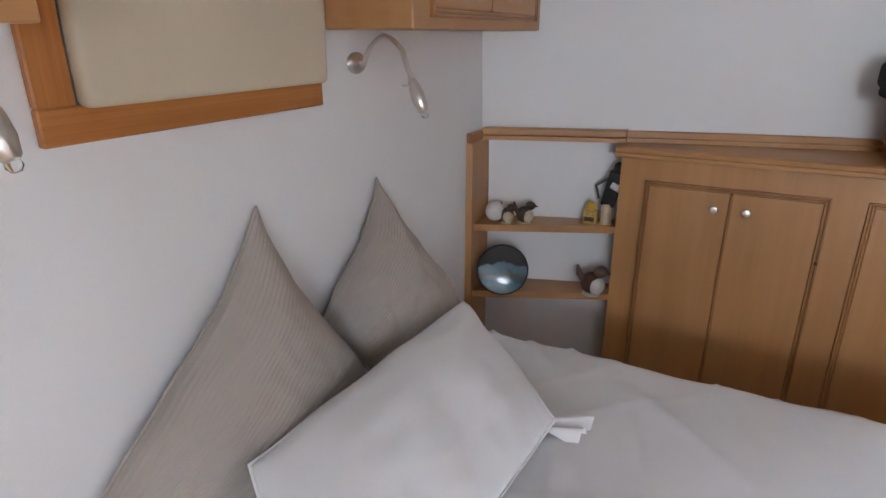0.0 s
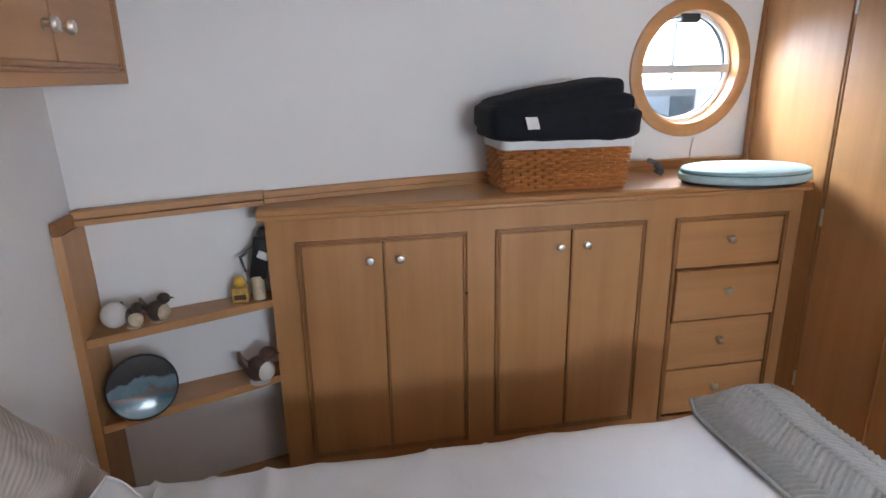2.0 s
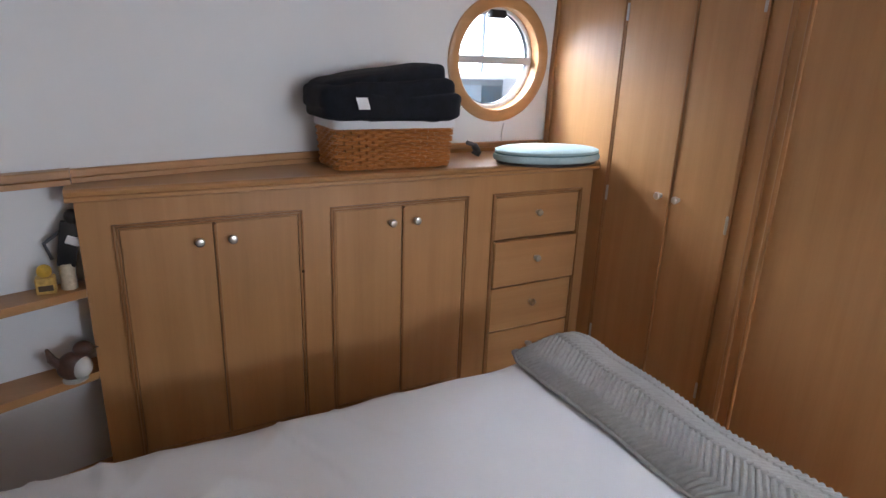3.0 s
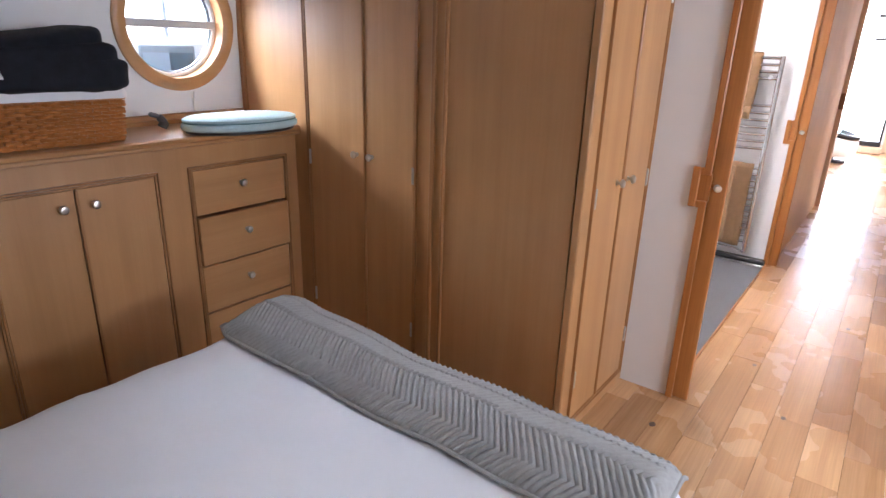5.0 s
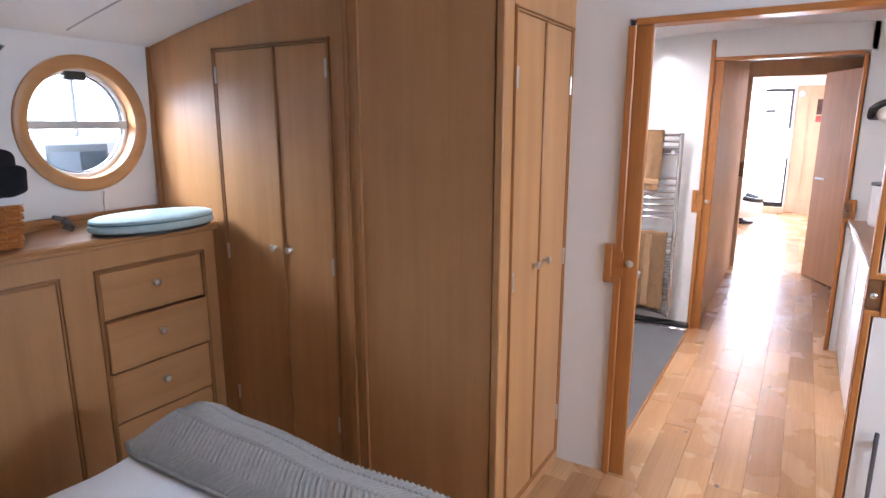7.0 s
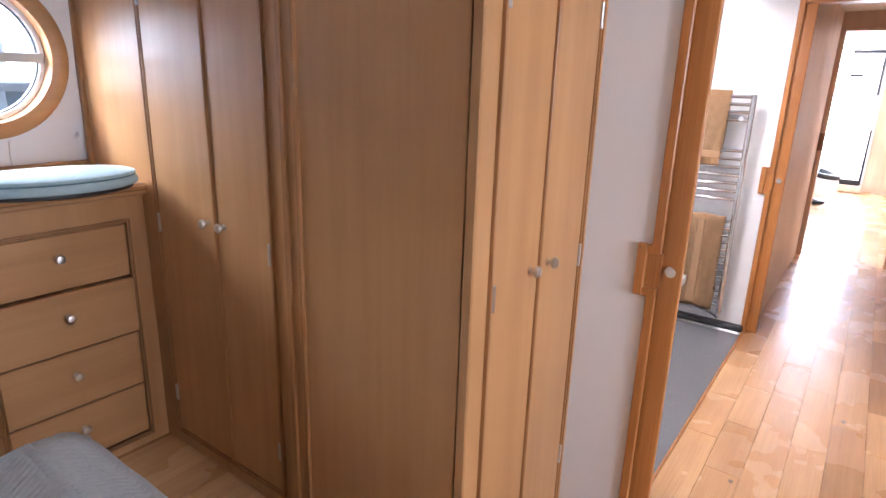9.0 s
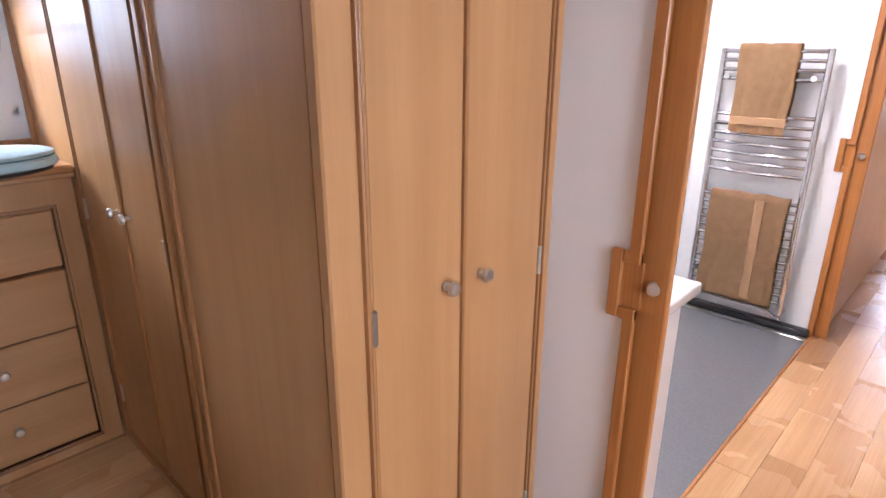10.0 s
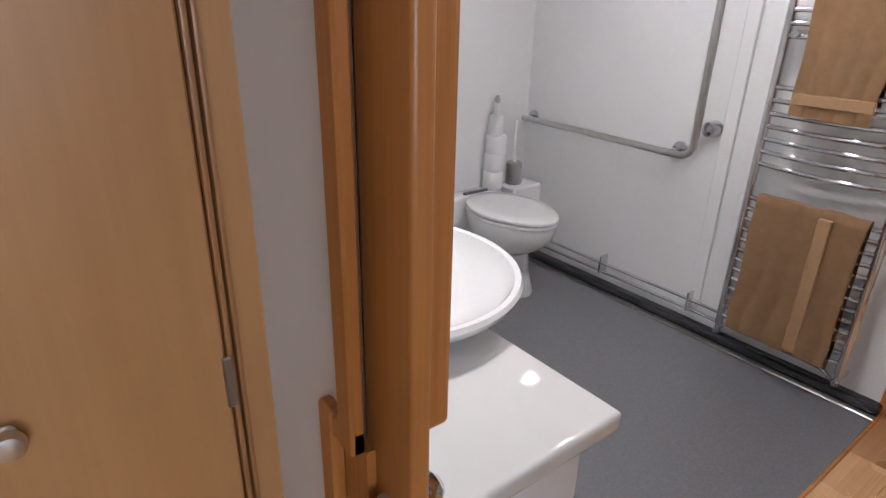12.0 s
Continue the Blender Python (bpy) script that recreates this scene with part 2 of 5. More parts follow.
def hull_wall():
    bm = bmesh.new()
    px, pz = PORT
    R, S, N = 0.246, 0.30, 64

    def put(x, z, d):
        return bm.verts.new((x, hull(x, z) + d, z))

    def sheet(x0, x1, z0, z1, nx, nz, d):
        g = [[put(x0 + (x1 - x0) * i / nx, z0 + (z1 - z0) * j / nz, d) for i in range(nx + 1)] for j in range(nz + 1)]
        for a, b in zip(g, g[1:]):
            skin(bm, a, b, False)
    for d in (0.0, 0.12):
        sheet(XH - 0.1, px - S, -0.1, 2.1, 40, 8, d)
        sheet(px + S, 2.5, -0.1, 2.1, 12, 8, d)
        sheet(px - S, px + S, -0.1, pz - S, 12, 6, d)
        sheet(px - S, px + S, pz + S, 2.1, 12, 4, d)
        inner, outer = [], []
        for k in range(N):
            a = 2 * math.pi * (k + 0.5) / N
            c, s = math.cos(a), math.sin(a)
            q = S / max(abs(c), abs(s))
            inner.append(put(px + R * c, pz + R * s, d))
            outer.append(put(px + q * c, pz + q * s, d))
        skin(bm, inner, outer)
        if d == 0.0:
            rim = inner
        else:
            skin(bm, rim, inner)
    return struct(part("wall_hull_side", bm, WALL), "white painted side lining with a round porthole opening", "wall")


hull_wall()


def wall(name, bm, label, material=WALL, category="wall"):
    return struct(part(name, bm, material), label, category)


wall("wall_head", box(XH - 0.1, XH, -2.3, 2.4, -0.1, 2.2), "white painted wall behind the bed head")
# opposite side of the boat, behind the camera, with an added window opening
bm = bmesh.new()
for x0, x1, z0, z1 in ((XH - 0.1, 0.75, -0.1, 2.2), (2.25, 12.0, -0.1, 2.2), (0.75, 2.25, -0.1, 1.2), (0.75, 2.25, 1.7, 2.2)):
    bx(bm, x0, x1, -2.35, -2.25, z0, z1)
wall("wall_far_side", bm, "white painted side lining with an added unseen window opening")

# unseen dark screen added outside the lining against lamp spill, open round the porthole
bm = bmesh.new()
for x0, x1, z0, z1 in ((XH - 0.1, PORT[0] - 0.27, -1.0, 2.1), (PORT[0] + 0.27, 7.9, -1.0, 2.1), (PORT[0] - 0.27, PORT[0] + 0.27, -1.0, PORT[1] - 0.27), (PORT[0] - 0.27, PORT[0] + 0.27, PORT[1] + 0.27, 2.1)):
    bx(bm, x0, x1, 2.965, 2.985, z0, z1)
wall("spill_screen", bm, "dark screen added outside the boat side against lamp spill", plain("dark_screen_paint", (0.018, 0.022, 0.03), 0.5, var=0.2))

# ceiling, cambered
bm = bmesh.new()
rows = [[bm.verts.new((x, -2.4 + 5.4 * j / 24, crown(-2.4 + 5.4 * j / 24))) for j in range(25)] for x in (XH - 0.1, 0.5, 1.33, 2.4, 4.6, 6.9, 12.0)]
for a, b in zip(rows, rows[1:]):
    skin(bm, a, b, False)
up = [[bm.verts.new(v.co + Vector((0, 0, 0.08))) for v in r] for r in rows]
for a, b in zip(up, up[1:]):
    skin(bm, a, b, False)
wall("ceiling", bm, "white cambered ceiling boards", CEIL, "ceiling")
bm = bmesh.new()
tube(bm, [(1.33, 0.2 + 2.5 * k / 12, crown(0.2 + 2.5 * k / 12) - 0.001) for k in range(13)], 0.004, 6)
tube(bm, [(3.45, -1.0 + 2.0 * k / 8, crown(-1.0 + 2.0 * k / 8) - 0.001) for k in range(9)], 0.004, 6)
wall("trim", bm, "grey ceiling board joint strip", plain("grey_joint", (0.45, 0.45, 0.45), 0.6), "trim")

# first cross wall, at the bedroom doorway
wall("wall_door_left", box(XD, XD + 0.015, 0.7085, 0.925, 0, 2.17), "white painted narrow wall beside the doorway")
wall("wall_bath_near", box(XD + 0.055, XD + 0.08, 0.70, 2.85, 0, 2.12), "white bathroom side wall")
bm = box(XD, XD + 0.08, -0.20, 0.7085, 1.893, 2.2)
wall("wall_door_head", bm, "white painted panel over the doorway")
wall("wall_door_right", box(XD, XD + 0.08, -2.3, -0.1655, 0, 2.2), "white painted wall beside the doorway")
# second cross wall
wall("wall_bath_end", box(XB, XB + 0.015, 0.7155, 2.85, 0, 2.2), "glossy white wall at the end of the bathroom", GLOSSWHITE)
wall("wall_second_head", box(XB, XB + 0.08, -0.22, 0.7155, 1.955, 2.2), "white panel over the second doorway")
wall("wall_second_right", box(XB, XB + 0.08, -2.3, -0.1905, 0, 2.2), "white wall beside the second doorway")
wall("wall_bath_hull", box(XD + 0.1, XB, 2.66, 2.76, 0, 2.2), "white bathroom side lining", GLOSSWHITE)
wall("wall_washroom_back", box(XD + 0.1, XB, -0.95, -0.88, 0, 2.2), "white wall behind the worktop")
# passage and saloon
wall("wall_passage_left", box(XB + 0.076, XF, 0.66, 0.74, 0, 2.2), "pale wood panelled passage wall", PANEL)
wall("wall_passage_right", box(XB + 0.08, XF, -0.72, -0.64, 0, 2.2), "pale wood panelled passage wall", PANEL)
bm = box(XF, XF + 0.06, 0.66, 2.85, 0, 2.2)
bx(bm, XF, XF + 0.06, -2.3, -0.05, 0, 2.2)
bx(bm, XF, XF + 0.06, -0.05, 0.66, 2.0, 2.2)
wall("wall_saloon_near", bm, "pale wood panelled wall with a doorway", PANEL)
bm = box(XE, XE + 0.1, -2.3, 0.30, 0, 2.6)
bx(bm, XE, XE + 0.1, 1.30, 2.85, 0, 2.6)
bx(bm, XE, XE + 0.1, 0.30, 1.30, 0, 0.12)
wall("wall_saloon_end", bm, "pale wood panelled end wall", PANEL)
# the opening in this lining is added, out of view behind a fill lamp
bm = box(XF, 8.0, 2.76, 2.86, -0.1, 2.2)
bx(bm, 10.8, 12.0, 2.76, 2.86, -0.1, 2.2)
bx(bm, 8.0, 10.8, 2.76, 2.86, -0.1, 1.0)
bx(bm, 8.0, 10.8, 2.76, 2.86, 1.95, 2.2)
bx(bm, 2.4, XF, 2.86, 2.92, -0.1, 2.2)
wall("wall_saloon_side", bm, "white saloon side lining with an added unseen opening")

# ground beneath and water outside
wall("floor", box(XH - 0.1, 12.0, -2.35, 2.86, -0.12, -0.016), "dark subfloor under the wooden planks", GAP, "floor")
wall("bath_floor", box(XD + 0.078, XB, 0.70, 2.68, -0.014, 0.002), "grey vinyl bathroom floor", VINYL, "floor")
wall("ground", box(-400, 400, -400, 400, -1.2, -1.0), "grey canal water around the boat", plain("canal_water", (0.06, 0.075, 0.07), 0.12, bumps=0.4, bscale=3, bdist=0.05), "ground")


# ---------------------------------------------------------------- joinery
def knob(parent, at, direction, material=NICKEL, r=0.016):
    m = Matrix.Translation(at) @ Vector(direction).to_track_quat("Z", "Y").to_matrix().to_4x4()
    return part("knob", lathe(bmesh.new(), [(0.010, 0), (0.010, 0.002), (0.006, 0.004), (0.006, 0.014), (r, 0.019), (r, 0.024), (r * 0.8, 0.029), (r * 0.3, 0.031)], m, 20), material, parent, "satin nickel knob", True)


def bead_frame(put, a0, a1, z0, z1, w, d):
    """Four sides of a raised moulding: an outer bead, a groove and a lower inner bead."""
    h = w * 0.45
    for o0, o1, deep in ((h + 0.0025, w, d), (0.0, h, d * 0.7)):
        for a in ((a0 - o1, a0 - o0), (a1 + o0, a1 + o1)):
            put(a[0], a[1], z0 - o1, z1 + o1, deep)
        for z in ((z0 - o1, z0 - o0), (z1 + o0, z1 + o1)):
            put(a0 - o0, a1 + o0, z[0], z[1], deep - 0.0005)


def bead_y(y, x0, x1, z0, z1, w=0.018, d=0.011):
    """A moulding on a face that looks towards -y."""
    bm = bmesh.new()
    bead_frame(lambda a, b, c, e, q: bx(bm, a, b, y - q, y + 0.004, c, e, 0.0025, 2), x0, x1, z0, z1, w, d)
    return bm


def bead_x(x, y0, y1, z0, z1, w=0.018, d=0.011, way=-1):
    """A moulding on a face that looks along x."""
    bm = bmesh.new()
    bead_frame(lambda a, b, c, e, q: bx(bm, *sorted((x + way * q, x - way * 0.004)), a, b, c, e, 0.0025, 2), y0, y1, z0, z1, w, d)
    return bm


YF = 2.425


def base_cabinet(x0, x1, d0, dm, d1, group, label):
    t = thing("cabinet", ((x0 + x1) / 2, YF, 0), label, "cabinet", group)
    bm = bmesh.new()
    for a, b in ((x0, d0 - 0.003), (d1 + 0.003, x1)):
        bx(bm, a, b, YF, YF + 0.02, 0.0, 1.03)
    bx(bm, d0 - 0.003, d1 + 0.003, YF, YF + 0.02, 0.928, 1.03)
    bx(bm, d0 - 0.003, d1 + 0.003, YF, YF + 0.02, 0.0, 0.075)
    part("face_frame", bm, OAK, t)
    bm = box(x0, x0 + 0.016, YF + 0.02, hull(x0, 1) - 0.02, 0.0, 1.03)
    part("body", bm, OAK, t)
    # dark colour paints the shade seen through the gaps round the doors
    part("shade_board", box(x0 + 0.017, x1, YF + 0.03, YF + 0.04, 0.0, 1.03), GAP, t, "dark board standing in for shade inside the cabinet")
    part("moulding", bead_y(YF, d0, d1, 0.08, 0.925), TRIM, t, "darker wood bead moulding")
    for a, b, kx in ((d0 + 0.0015, dm - 0.0072, dm - 0.054), (dm + 0.003, d1 - 0.0015, dm + 0.054)):
        d = part("door", box(a, b, YF - 0.004, YF + 0.016, 0.082, 0.9235, 0.002), OAK, t)
        knob(d, (kx, YF - 0.004, 0.862), (0, -1, 0))
    part("centre_bead", box(dm - 0.0055, dm + 0.0055, YF - 0.012, YF + 0.001, 0.084, 0.920, 0.004, 2), TRIM, t)
    return t


base_cabinet(-0.385, 0.384, -0.272, 0.022, 0.313, "base cabinets", "honey oak double-door base cabinet with bead moulding")
base_cabinet(0.384, 1.115, 0.455, 0.742, 1.030, "base cabinets", "honey oak double-door base cabinet with bead moulding")
part("screw_hole", lathe(bmesh.new(), [(0.006, 0.0), (0.006, 0.002), (0.003, 0.0025)], Matrix.Translation((0.323, YF - 0.010, 0.705)) @ Vector((0, -1, 0)).to_track_quat("Z", "Y").to_matrix().to_4x4(), 14), GAP, bpy.data.objects["cabinet"], "small dark screw hole")
t = thing("drawer_chest", (1.45, YF, 0), "honey oak four-drawer chest, second drawer slightly open", "drawer chest")
bm = bmesh.new()
for a, b in ((1.115, 1.181), (1.661, 1.732)):
    bx(bm, a, b, YF, YF + 0.02, 0, 1.03)
for a, b in ((0.930, 1.03), (0.0, 0.04)):
    bx(bm, 1.181, 1.661, YF, YF + 0.02, a, b)
part("face_frame", bm, OAK, t)
# back sheet coloured dark as the shade between the drawers
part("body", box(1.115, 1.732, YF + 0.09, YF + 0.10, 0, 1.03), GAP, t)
part("moulding", bead_y(YF, 1.184, 1.658, 0.05, 0.928, 0.014), TRIM, t, "darker wood bead moulding")
for i, (a, b, o) in enumerate(((0.728, 0.924, 0.004), (0.503, 0.719, 0.018), (0.276, 0.493, 0.006), (0.060, 0.269, 0.004))):
    d = part("drawer", box(1.188, 1.654, YF - o, YF + 0.07, a, b, 0.004), OAK_X, t)
    knob(d, (1.417, YF - o, (a + b) / 2 + 0.018), (0, -1, 0))

# the long top, following the side of the boat
bm = bmesh.new()
N = 30
front = [(-0.405 + (1.732 + 0.405) * i / N, YF - 0.035) for i in range(N + 1)]
prof = [(0.0, 1.030), (-0.008, 1.036), (-0.008, 1.046), (0.0, 1.050), (-0.004, 1.056), (-0.004, 1.064), (0.006, 1.070)]
lines = [[bm.verts.new((x, y + o, z)) for x, y in front] for o, z in prof]
for a, b in zip(lines, lines[1:]):
    skin(bm, a, b, False)
t = thing("worktop", (0.66, YF, 1.03), "honey oak moulded cabinet top along the boat side", "worktop")
part("front_moulding", bm, OAK_X, t, "", True)
bm = bmesh.new()
edge = [bm.verts.new((x, y + 0.006, 1.070)) for x, y in front]
back = [bm.verts.new((x, hull(x, 1.07) - 0.004, 1.070)) for x, y in front]
low = [bm.verts.new((x, hull(x, 1.07) - 0.004, 1.030)) for x, y in front]
under = [bm.verts.new((x, y + 0.006, 1.030)) for x, y in front]
for a, b in ((edge, back), (back, low), (low, under)):
    skin(bm, a, b, False)
for k in (0, -1):
    bm.faces.new([edge[k], back[k], low[k], under[k]])
part("board", bm, OAK_X, t)


def rail_strip(x0, x1, z0, z1, off, thick, n=40):
    bm = bmesh.new()
    prof = [(0, z0), (thick, z0), (thick, z0 + (z1 - z0) * 0.35), (thick * 0.8, z0 + (z1 - z0) * 0.42), (thick, z0 + (z1 - z0) * 0.5), (thick, z1 - 0.004), (thick - 0.004, z1), (0, z1)]
    xs = [x0 + (x1 - x0) * i / n for i in range(n + 1)]
    rings = [ring(bm, [(x, hull(x, 1.1) - off - o, z) for o, z in prof]) for x in xs]
    for a, b in zip(rings, rings[1:]):
        skin(bm, a, b)
    bm.faces.new(rings[0])
    bm.faces.new(rings[-1][::-1])
    return bm


tagged(part("back_rail", rail_strip(-0.385, 1.732, 1.071, 1.115, 0.003, 0.022), OAK_X), "honey oak upstand rail along the boat side", "rail")

# open corner shelf
t = thing("corner_shelf", (-0.66, 2.3, 0), "open honey oak corner shelf unit with two shelves", "shelf")
bm = bmesh.new()


def slab(bm, pts, z0, z1):
    a, b = ring(bm, [(x, y, z0) for x, y in pts]), ring(bm, [(x, y, z1) for x, y in pts])
    skin(bm, a, b)
    bm.faces.new(a[::-1])
    bm.faces.new(b)


def shelf_front(x):
    return 2.19 + (x + 0.945) * (YF + 0.005 - 2.19) / 0.56


for z in (0.735, 0.435):
    bm = bmesh.new()
    xs = [-0.918 + 0.532 * i / 10 for i in range(11)]
    slab(bm, [(x, shelf_front(x)) for x in xs] + [(x, hull(x, z) - 0.003) for x in xs[::-1]], z - 0.028, z)
    part("shelf_board", bm, OAK_X, t)
bm = bmesh.new()
slab(bm, [(XH + 0.001, 2.180), (-0.921, 2.192), (-0.919, hull(-0.919, 0.8) - 0.004), (XH + 0.001, hull(XH, 0.8) - 0.004)], 0.0, 1.068)
part("end_upright", bm, OAK, t)
part("top_rail", rail_strip(-0.93, -0.386, 1.071, 1.118, 0.003, 0.05), OAK_X, t, "curved moulded top rail")
part("rail_end_block", box(XH + 0.001, -0.922, 2.180, 2.30, 1.071, 1.110, 0.003), TRIM, t)

# wardrobe
t = thing("wardrobe", (2.0, 1.9, 0), "tall honey oak fitted wardrobe with two doors", "wardrobe")
bm = bmesh.new()


def top_strip(bm, x0, x1, y0, y1, z0, n=12):
    ys = [y0 + (y1 - y0) * i / n for i in range(n + 1)]
    for x in (x0, x1):
        a = ring(bm, [(x, y, z0) for y in ys])
        b = ring(bm, [(x, y, crown(y) - 0.002) for y in ys])
        skin(bm, a, b, False)


bx(bm, XW, XW + 0.02, 2.333, 2.80, 0, 1.84)
top_strip(bm, XW, XW + 0.02, 1.60, 2.80, 1.84)
bx(bm, XW, XW + 0.02, 1.60, 1.665, 0, 1.84)
bx(bm, XW, XW + 0.02, 1.665, 2.333, 1.825, 1.84)
bx(bm, XW, XW + 0.02, 1.665, 2.333, 0, 0.055)
part("face_frame", bm, OAK, t)
# dark sheet paints the shade behind the wardrobe door gaps
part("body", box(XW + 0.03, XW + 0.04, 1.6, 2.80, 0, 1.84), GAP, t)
part("moulding", bead_x(XW, 1.68, 2.318, 0.07, 1.812, 0.016), TRIM, t, "darker wood bead moulding")
for a, b, ky in ((1.6815, 1.9548, 1.915), (1.9652, 2.3165, 2.007)):
    d = part("door", box(XW - 0.004, XW + 0.018, a, b, 0.072, 1.81, 0.003), OAK, t)
    knob(d, (XW - 0.004, ky, 0.983), (-1, 0, 0))
    hy = a if a < 1.8 else b
    for hz in (1.68, 0.9, 0.2):
        part("hinge", box(XW - 0.010, XW - 0.003, hy - 0.006, hy + 0.006, hz, hz + 0.07, 0.002), STEEL, d, "steel butt hinge")
part("centre_bead", box(XW - 0.012, XW + 0.001, 1.9555, 1.9645, 0.072, 1.81, 0.003), TRIM, t)
bm = box(XW - 0.014, XW + 0.01, 2.78, 2.815, 1.072, 1.86, 0.004)
part("scribe_strip", bm, TRIM, t)

t = thing("narrow_cupboard", (2.0, 1.2, 0), "tall honey oak narrow cupboard with two doors", "cupboard")
XP, YS = 1.708, 0.92
bm = box(XP, XP + 0.02, 0.955, 1.60, 0, 1.96)
bx(bm, XP + 0.0205, XP + 0.06, 1.585, 1.60, 0, 1.96)
part("side_panel", bm, OAK, t)
part("panel_bead", box(XP - 0.008, XP + 0.004, 1.555, 1.575, 0, 1.96, 0.003), TRIM, t)
part("edge_bead", box(XP - 0.008, XP + 0.004, 1.500, 1.516, 0, 1.96, 0.003), TRIM, t)
bm = bmesh.new()
bx(bm, XP - 0.004, 1.775, YS, YS + 0.03, 0, 2.06, 0.004)
bx(bm, 2.305, XD, YS, YS + 0.02, 0, 2.06)
bx(bm, 1.775, 2.305, YS, YS + 0.02, 1.87, 2.06)
bx(bm, 1.775, 2.305, YS, YS + 0.02, 0, 0.06)
part("face_frame", bm, OAK, t)
# dark sheet in place of shade behind the cupboard doors
part("body", box(1.72, XD, YS + 0.03, YS + 0.04, 0, 2.06), GAP, t)
bm = box(XP, XD, YS + 0.04, 1.60, 1.96, 2.06)
part("top_panel", bm, OAK_X, t)
part("moulding", bead_y(YS, 1.787, 2.295, 0.072, 1.86, 0.016), TRIM, t, "darker wood bead moulding")
for a, b, kx in ((1.7885, 2.0212, 1.976), (2.0310, 2.2935, 2.080)):
    d = part("door", box(a, b, YS - 0.004, YS + 0.018, 0.074, 1.858, 0.003), OAK, t)
    knob(d, (kx, YS - 0.004, 0.992), (0, -1, 0))
    hx = a if a < 1.9 else b
    for hz in (1.62, 0.93, 0.22):
        part("hinge", box(hx - 0.006, hx + 0.006, YS - 0.011, YS - 0.003, hz, hz + 0.07, 0.002), STEEL, d, "steel butt hinge")
part("centre_bead", box(2.0215, 2.0305, YS - 0.012, YS + 0.001, 0.074, 1.858, 0.003), TRIM, t)


# doorway posts with sliding doors in their slots
def rim_path(bm, x0, x1, ya, yb, zl, zh, plate0, plate1, out, sgn):
    """An upright rim with a square jog round the lock."""
    w = abs(yb - ya)
    o = ya + sgn * max(out, w + 0.001)
    e = o + sgn * w
    bx(bm, x0, x1, min(ya, yb), max(ya, yb), zl, plate0, 0.003)
    bx(bm, x0, x1, min(ya, yb), max(ya, yb), plate1, zh, 0.003)
    bx(bm, x0, x1, min(o, e), max(o, e), plate0 - w, plate1 + w, 0.003)
    for z in (plate0 - w, plate1 + 0.0005):
        bx(bm, x0 + 0.0005, x1, min(ya, o), max(ya, o), z - 0.0005, z + w - 0.0005, 0.003)


def doorway(xd, y_left, y_right, zl, head, name_no, label):
    """y_left: where the white wall ends and the rim of the pocket begins."""
    f = struct(thing("door_%d" % name_no, (xd, (y_left + y_right) / 2, 0), label, "doorway"), label, "doorway")
    ze = zl + 0.104
    bm = bmesh.new()
    rim_path(bm, xd - 0.016, xd - 0.001, y_left - 0.028, y_left, 0, head + 0.14 if name_no == 2 else head, zl, ze, 0.041, 1)
    part("left_rim", bm, PINE, f)
    part("lock_plate", box(xd - 0.002, xd + 0.0075, y_left - 0.030, y_left + 0.014, zl - 0.002, ze + 0.002), PINE, f)
    part("sliding_door_edge", box(xd + 0.008, xd + 0.029, y_left - 0.088, y_left - 0.010, 0, head, 0.006, 3), PINE, f, "", True)
    # solid dark strip that stands for the shade in the slot
    bm = box(xd, xd + 0.0075, y_left - 0.013, y_left - 0.0005, 0, zl - 0.003)
    bx(bm, xd, xd + 0.0075, y_left - 0.013, y_left - 0.0005, ze + 0.003, head)
    part("slot", bm, GAP, f, "dark strip painting the shade in the sliding door slot")
    bm = bmesh.new()
    for z0, z1 in ((0, zl - 0.02), (ze + 0.02, head)):
        bx(bm, xd + 0.043, xd + 0.073, y_left - 0.057, y_left - 0.012, z0, z1, 0.006, 2)
    part("back_rim", bm, PINE, f)
    bm = bmesh.new()
    rim_path(bm, xd - 0.016, xd + 0.03, y_right, y_right - 0.022, 0, head, zl, ze, 0.045, -1)
    part("right_rim", bm, PINE, f)
    part("right_post", box(xd + 0.0305, xd + 0.075, y_right - 0.03, y_right - 0.004, 0, head, 0.003), PINE, f)
    part("right_keep", box(xd - 0.006, xd + 0.004, y_right - 0.045, y_right - 0.001, zl, ze, 0.002), WORKTOP, f)
    part("head_rim", box(xd - 0.014, xd + 0.08, y_right, y_left - 0.028, head, head + 0.024, 0.003), PINE_Y, f)

    def turned(name, at, way, prof, m, lab=""):
        k = Matrix.Translation(at) @ Vector(way).to_track_quat("Z", "Y").to_matrix().to_4x4()
        part(name, lathe(bmesh.new(), prof, k, 20), m, f, lab, True)
    turned("latch_knob", (xd + 0.008, y_left - 0.053, zl + 0.056), (-1, -0.45, 0), [(0.014, 0), (0.014, 0.003), (0.007, 0.004), (0.007, 0.009), (0.013, 0.013), (0.0145, 0.018), (0.011, 0.023), (0.004, 0.024)], NICKEL, "satin nickel latch knob")
    turned("latch_knob", (xd + 0.029, y_left - 0.054, zl + 0.052), (1, -0.1, 0), [(0.016, 0), (0.016, 0.003), (0.007, 0.004), (0.007, 0.018), (0.013, 0.022), (0.016, 0.028), (0.010, 0.034), (0.004, 0.035)], CHROME, "chrome latch knob")
    turned("keep_pin", (xd - 0.006, y_right - 0.02, zl + 0.05), (-1, 0, 0), [(0.010, 0), (0.010, 0.012), (0.004, 0.016)], CHROME)
    return f


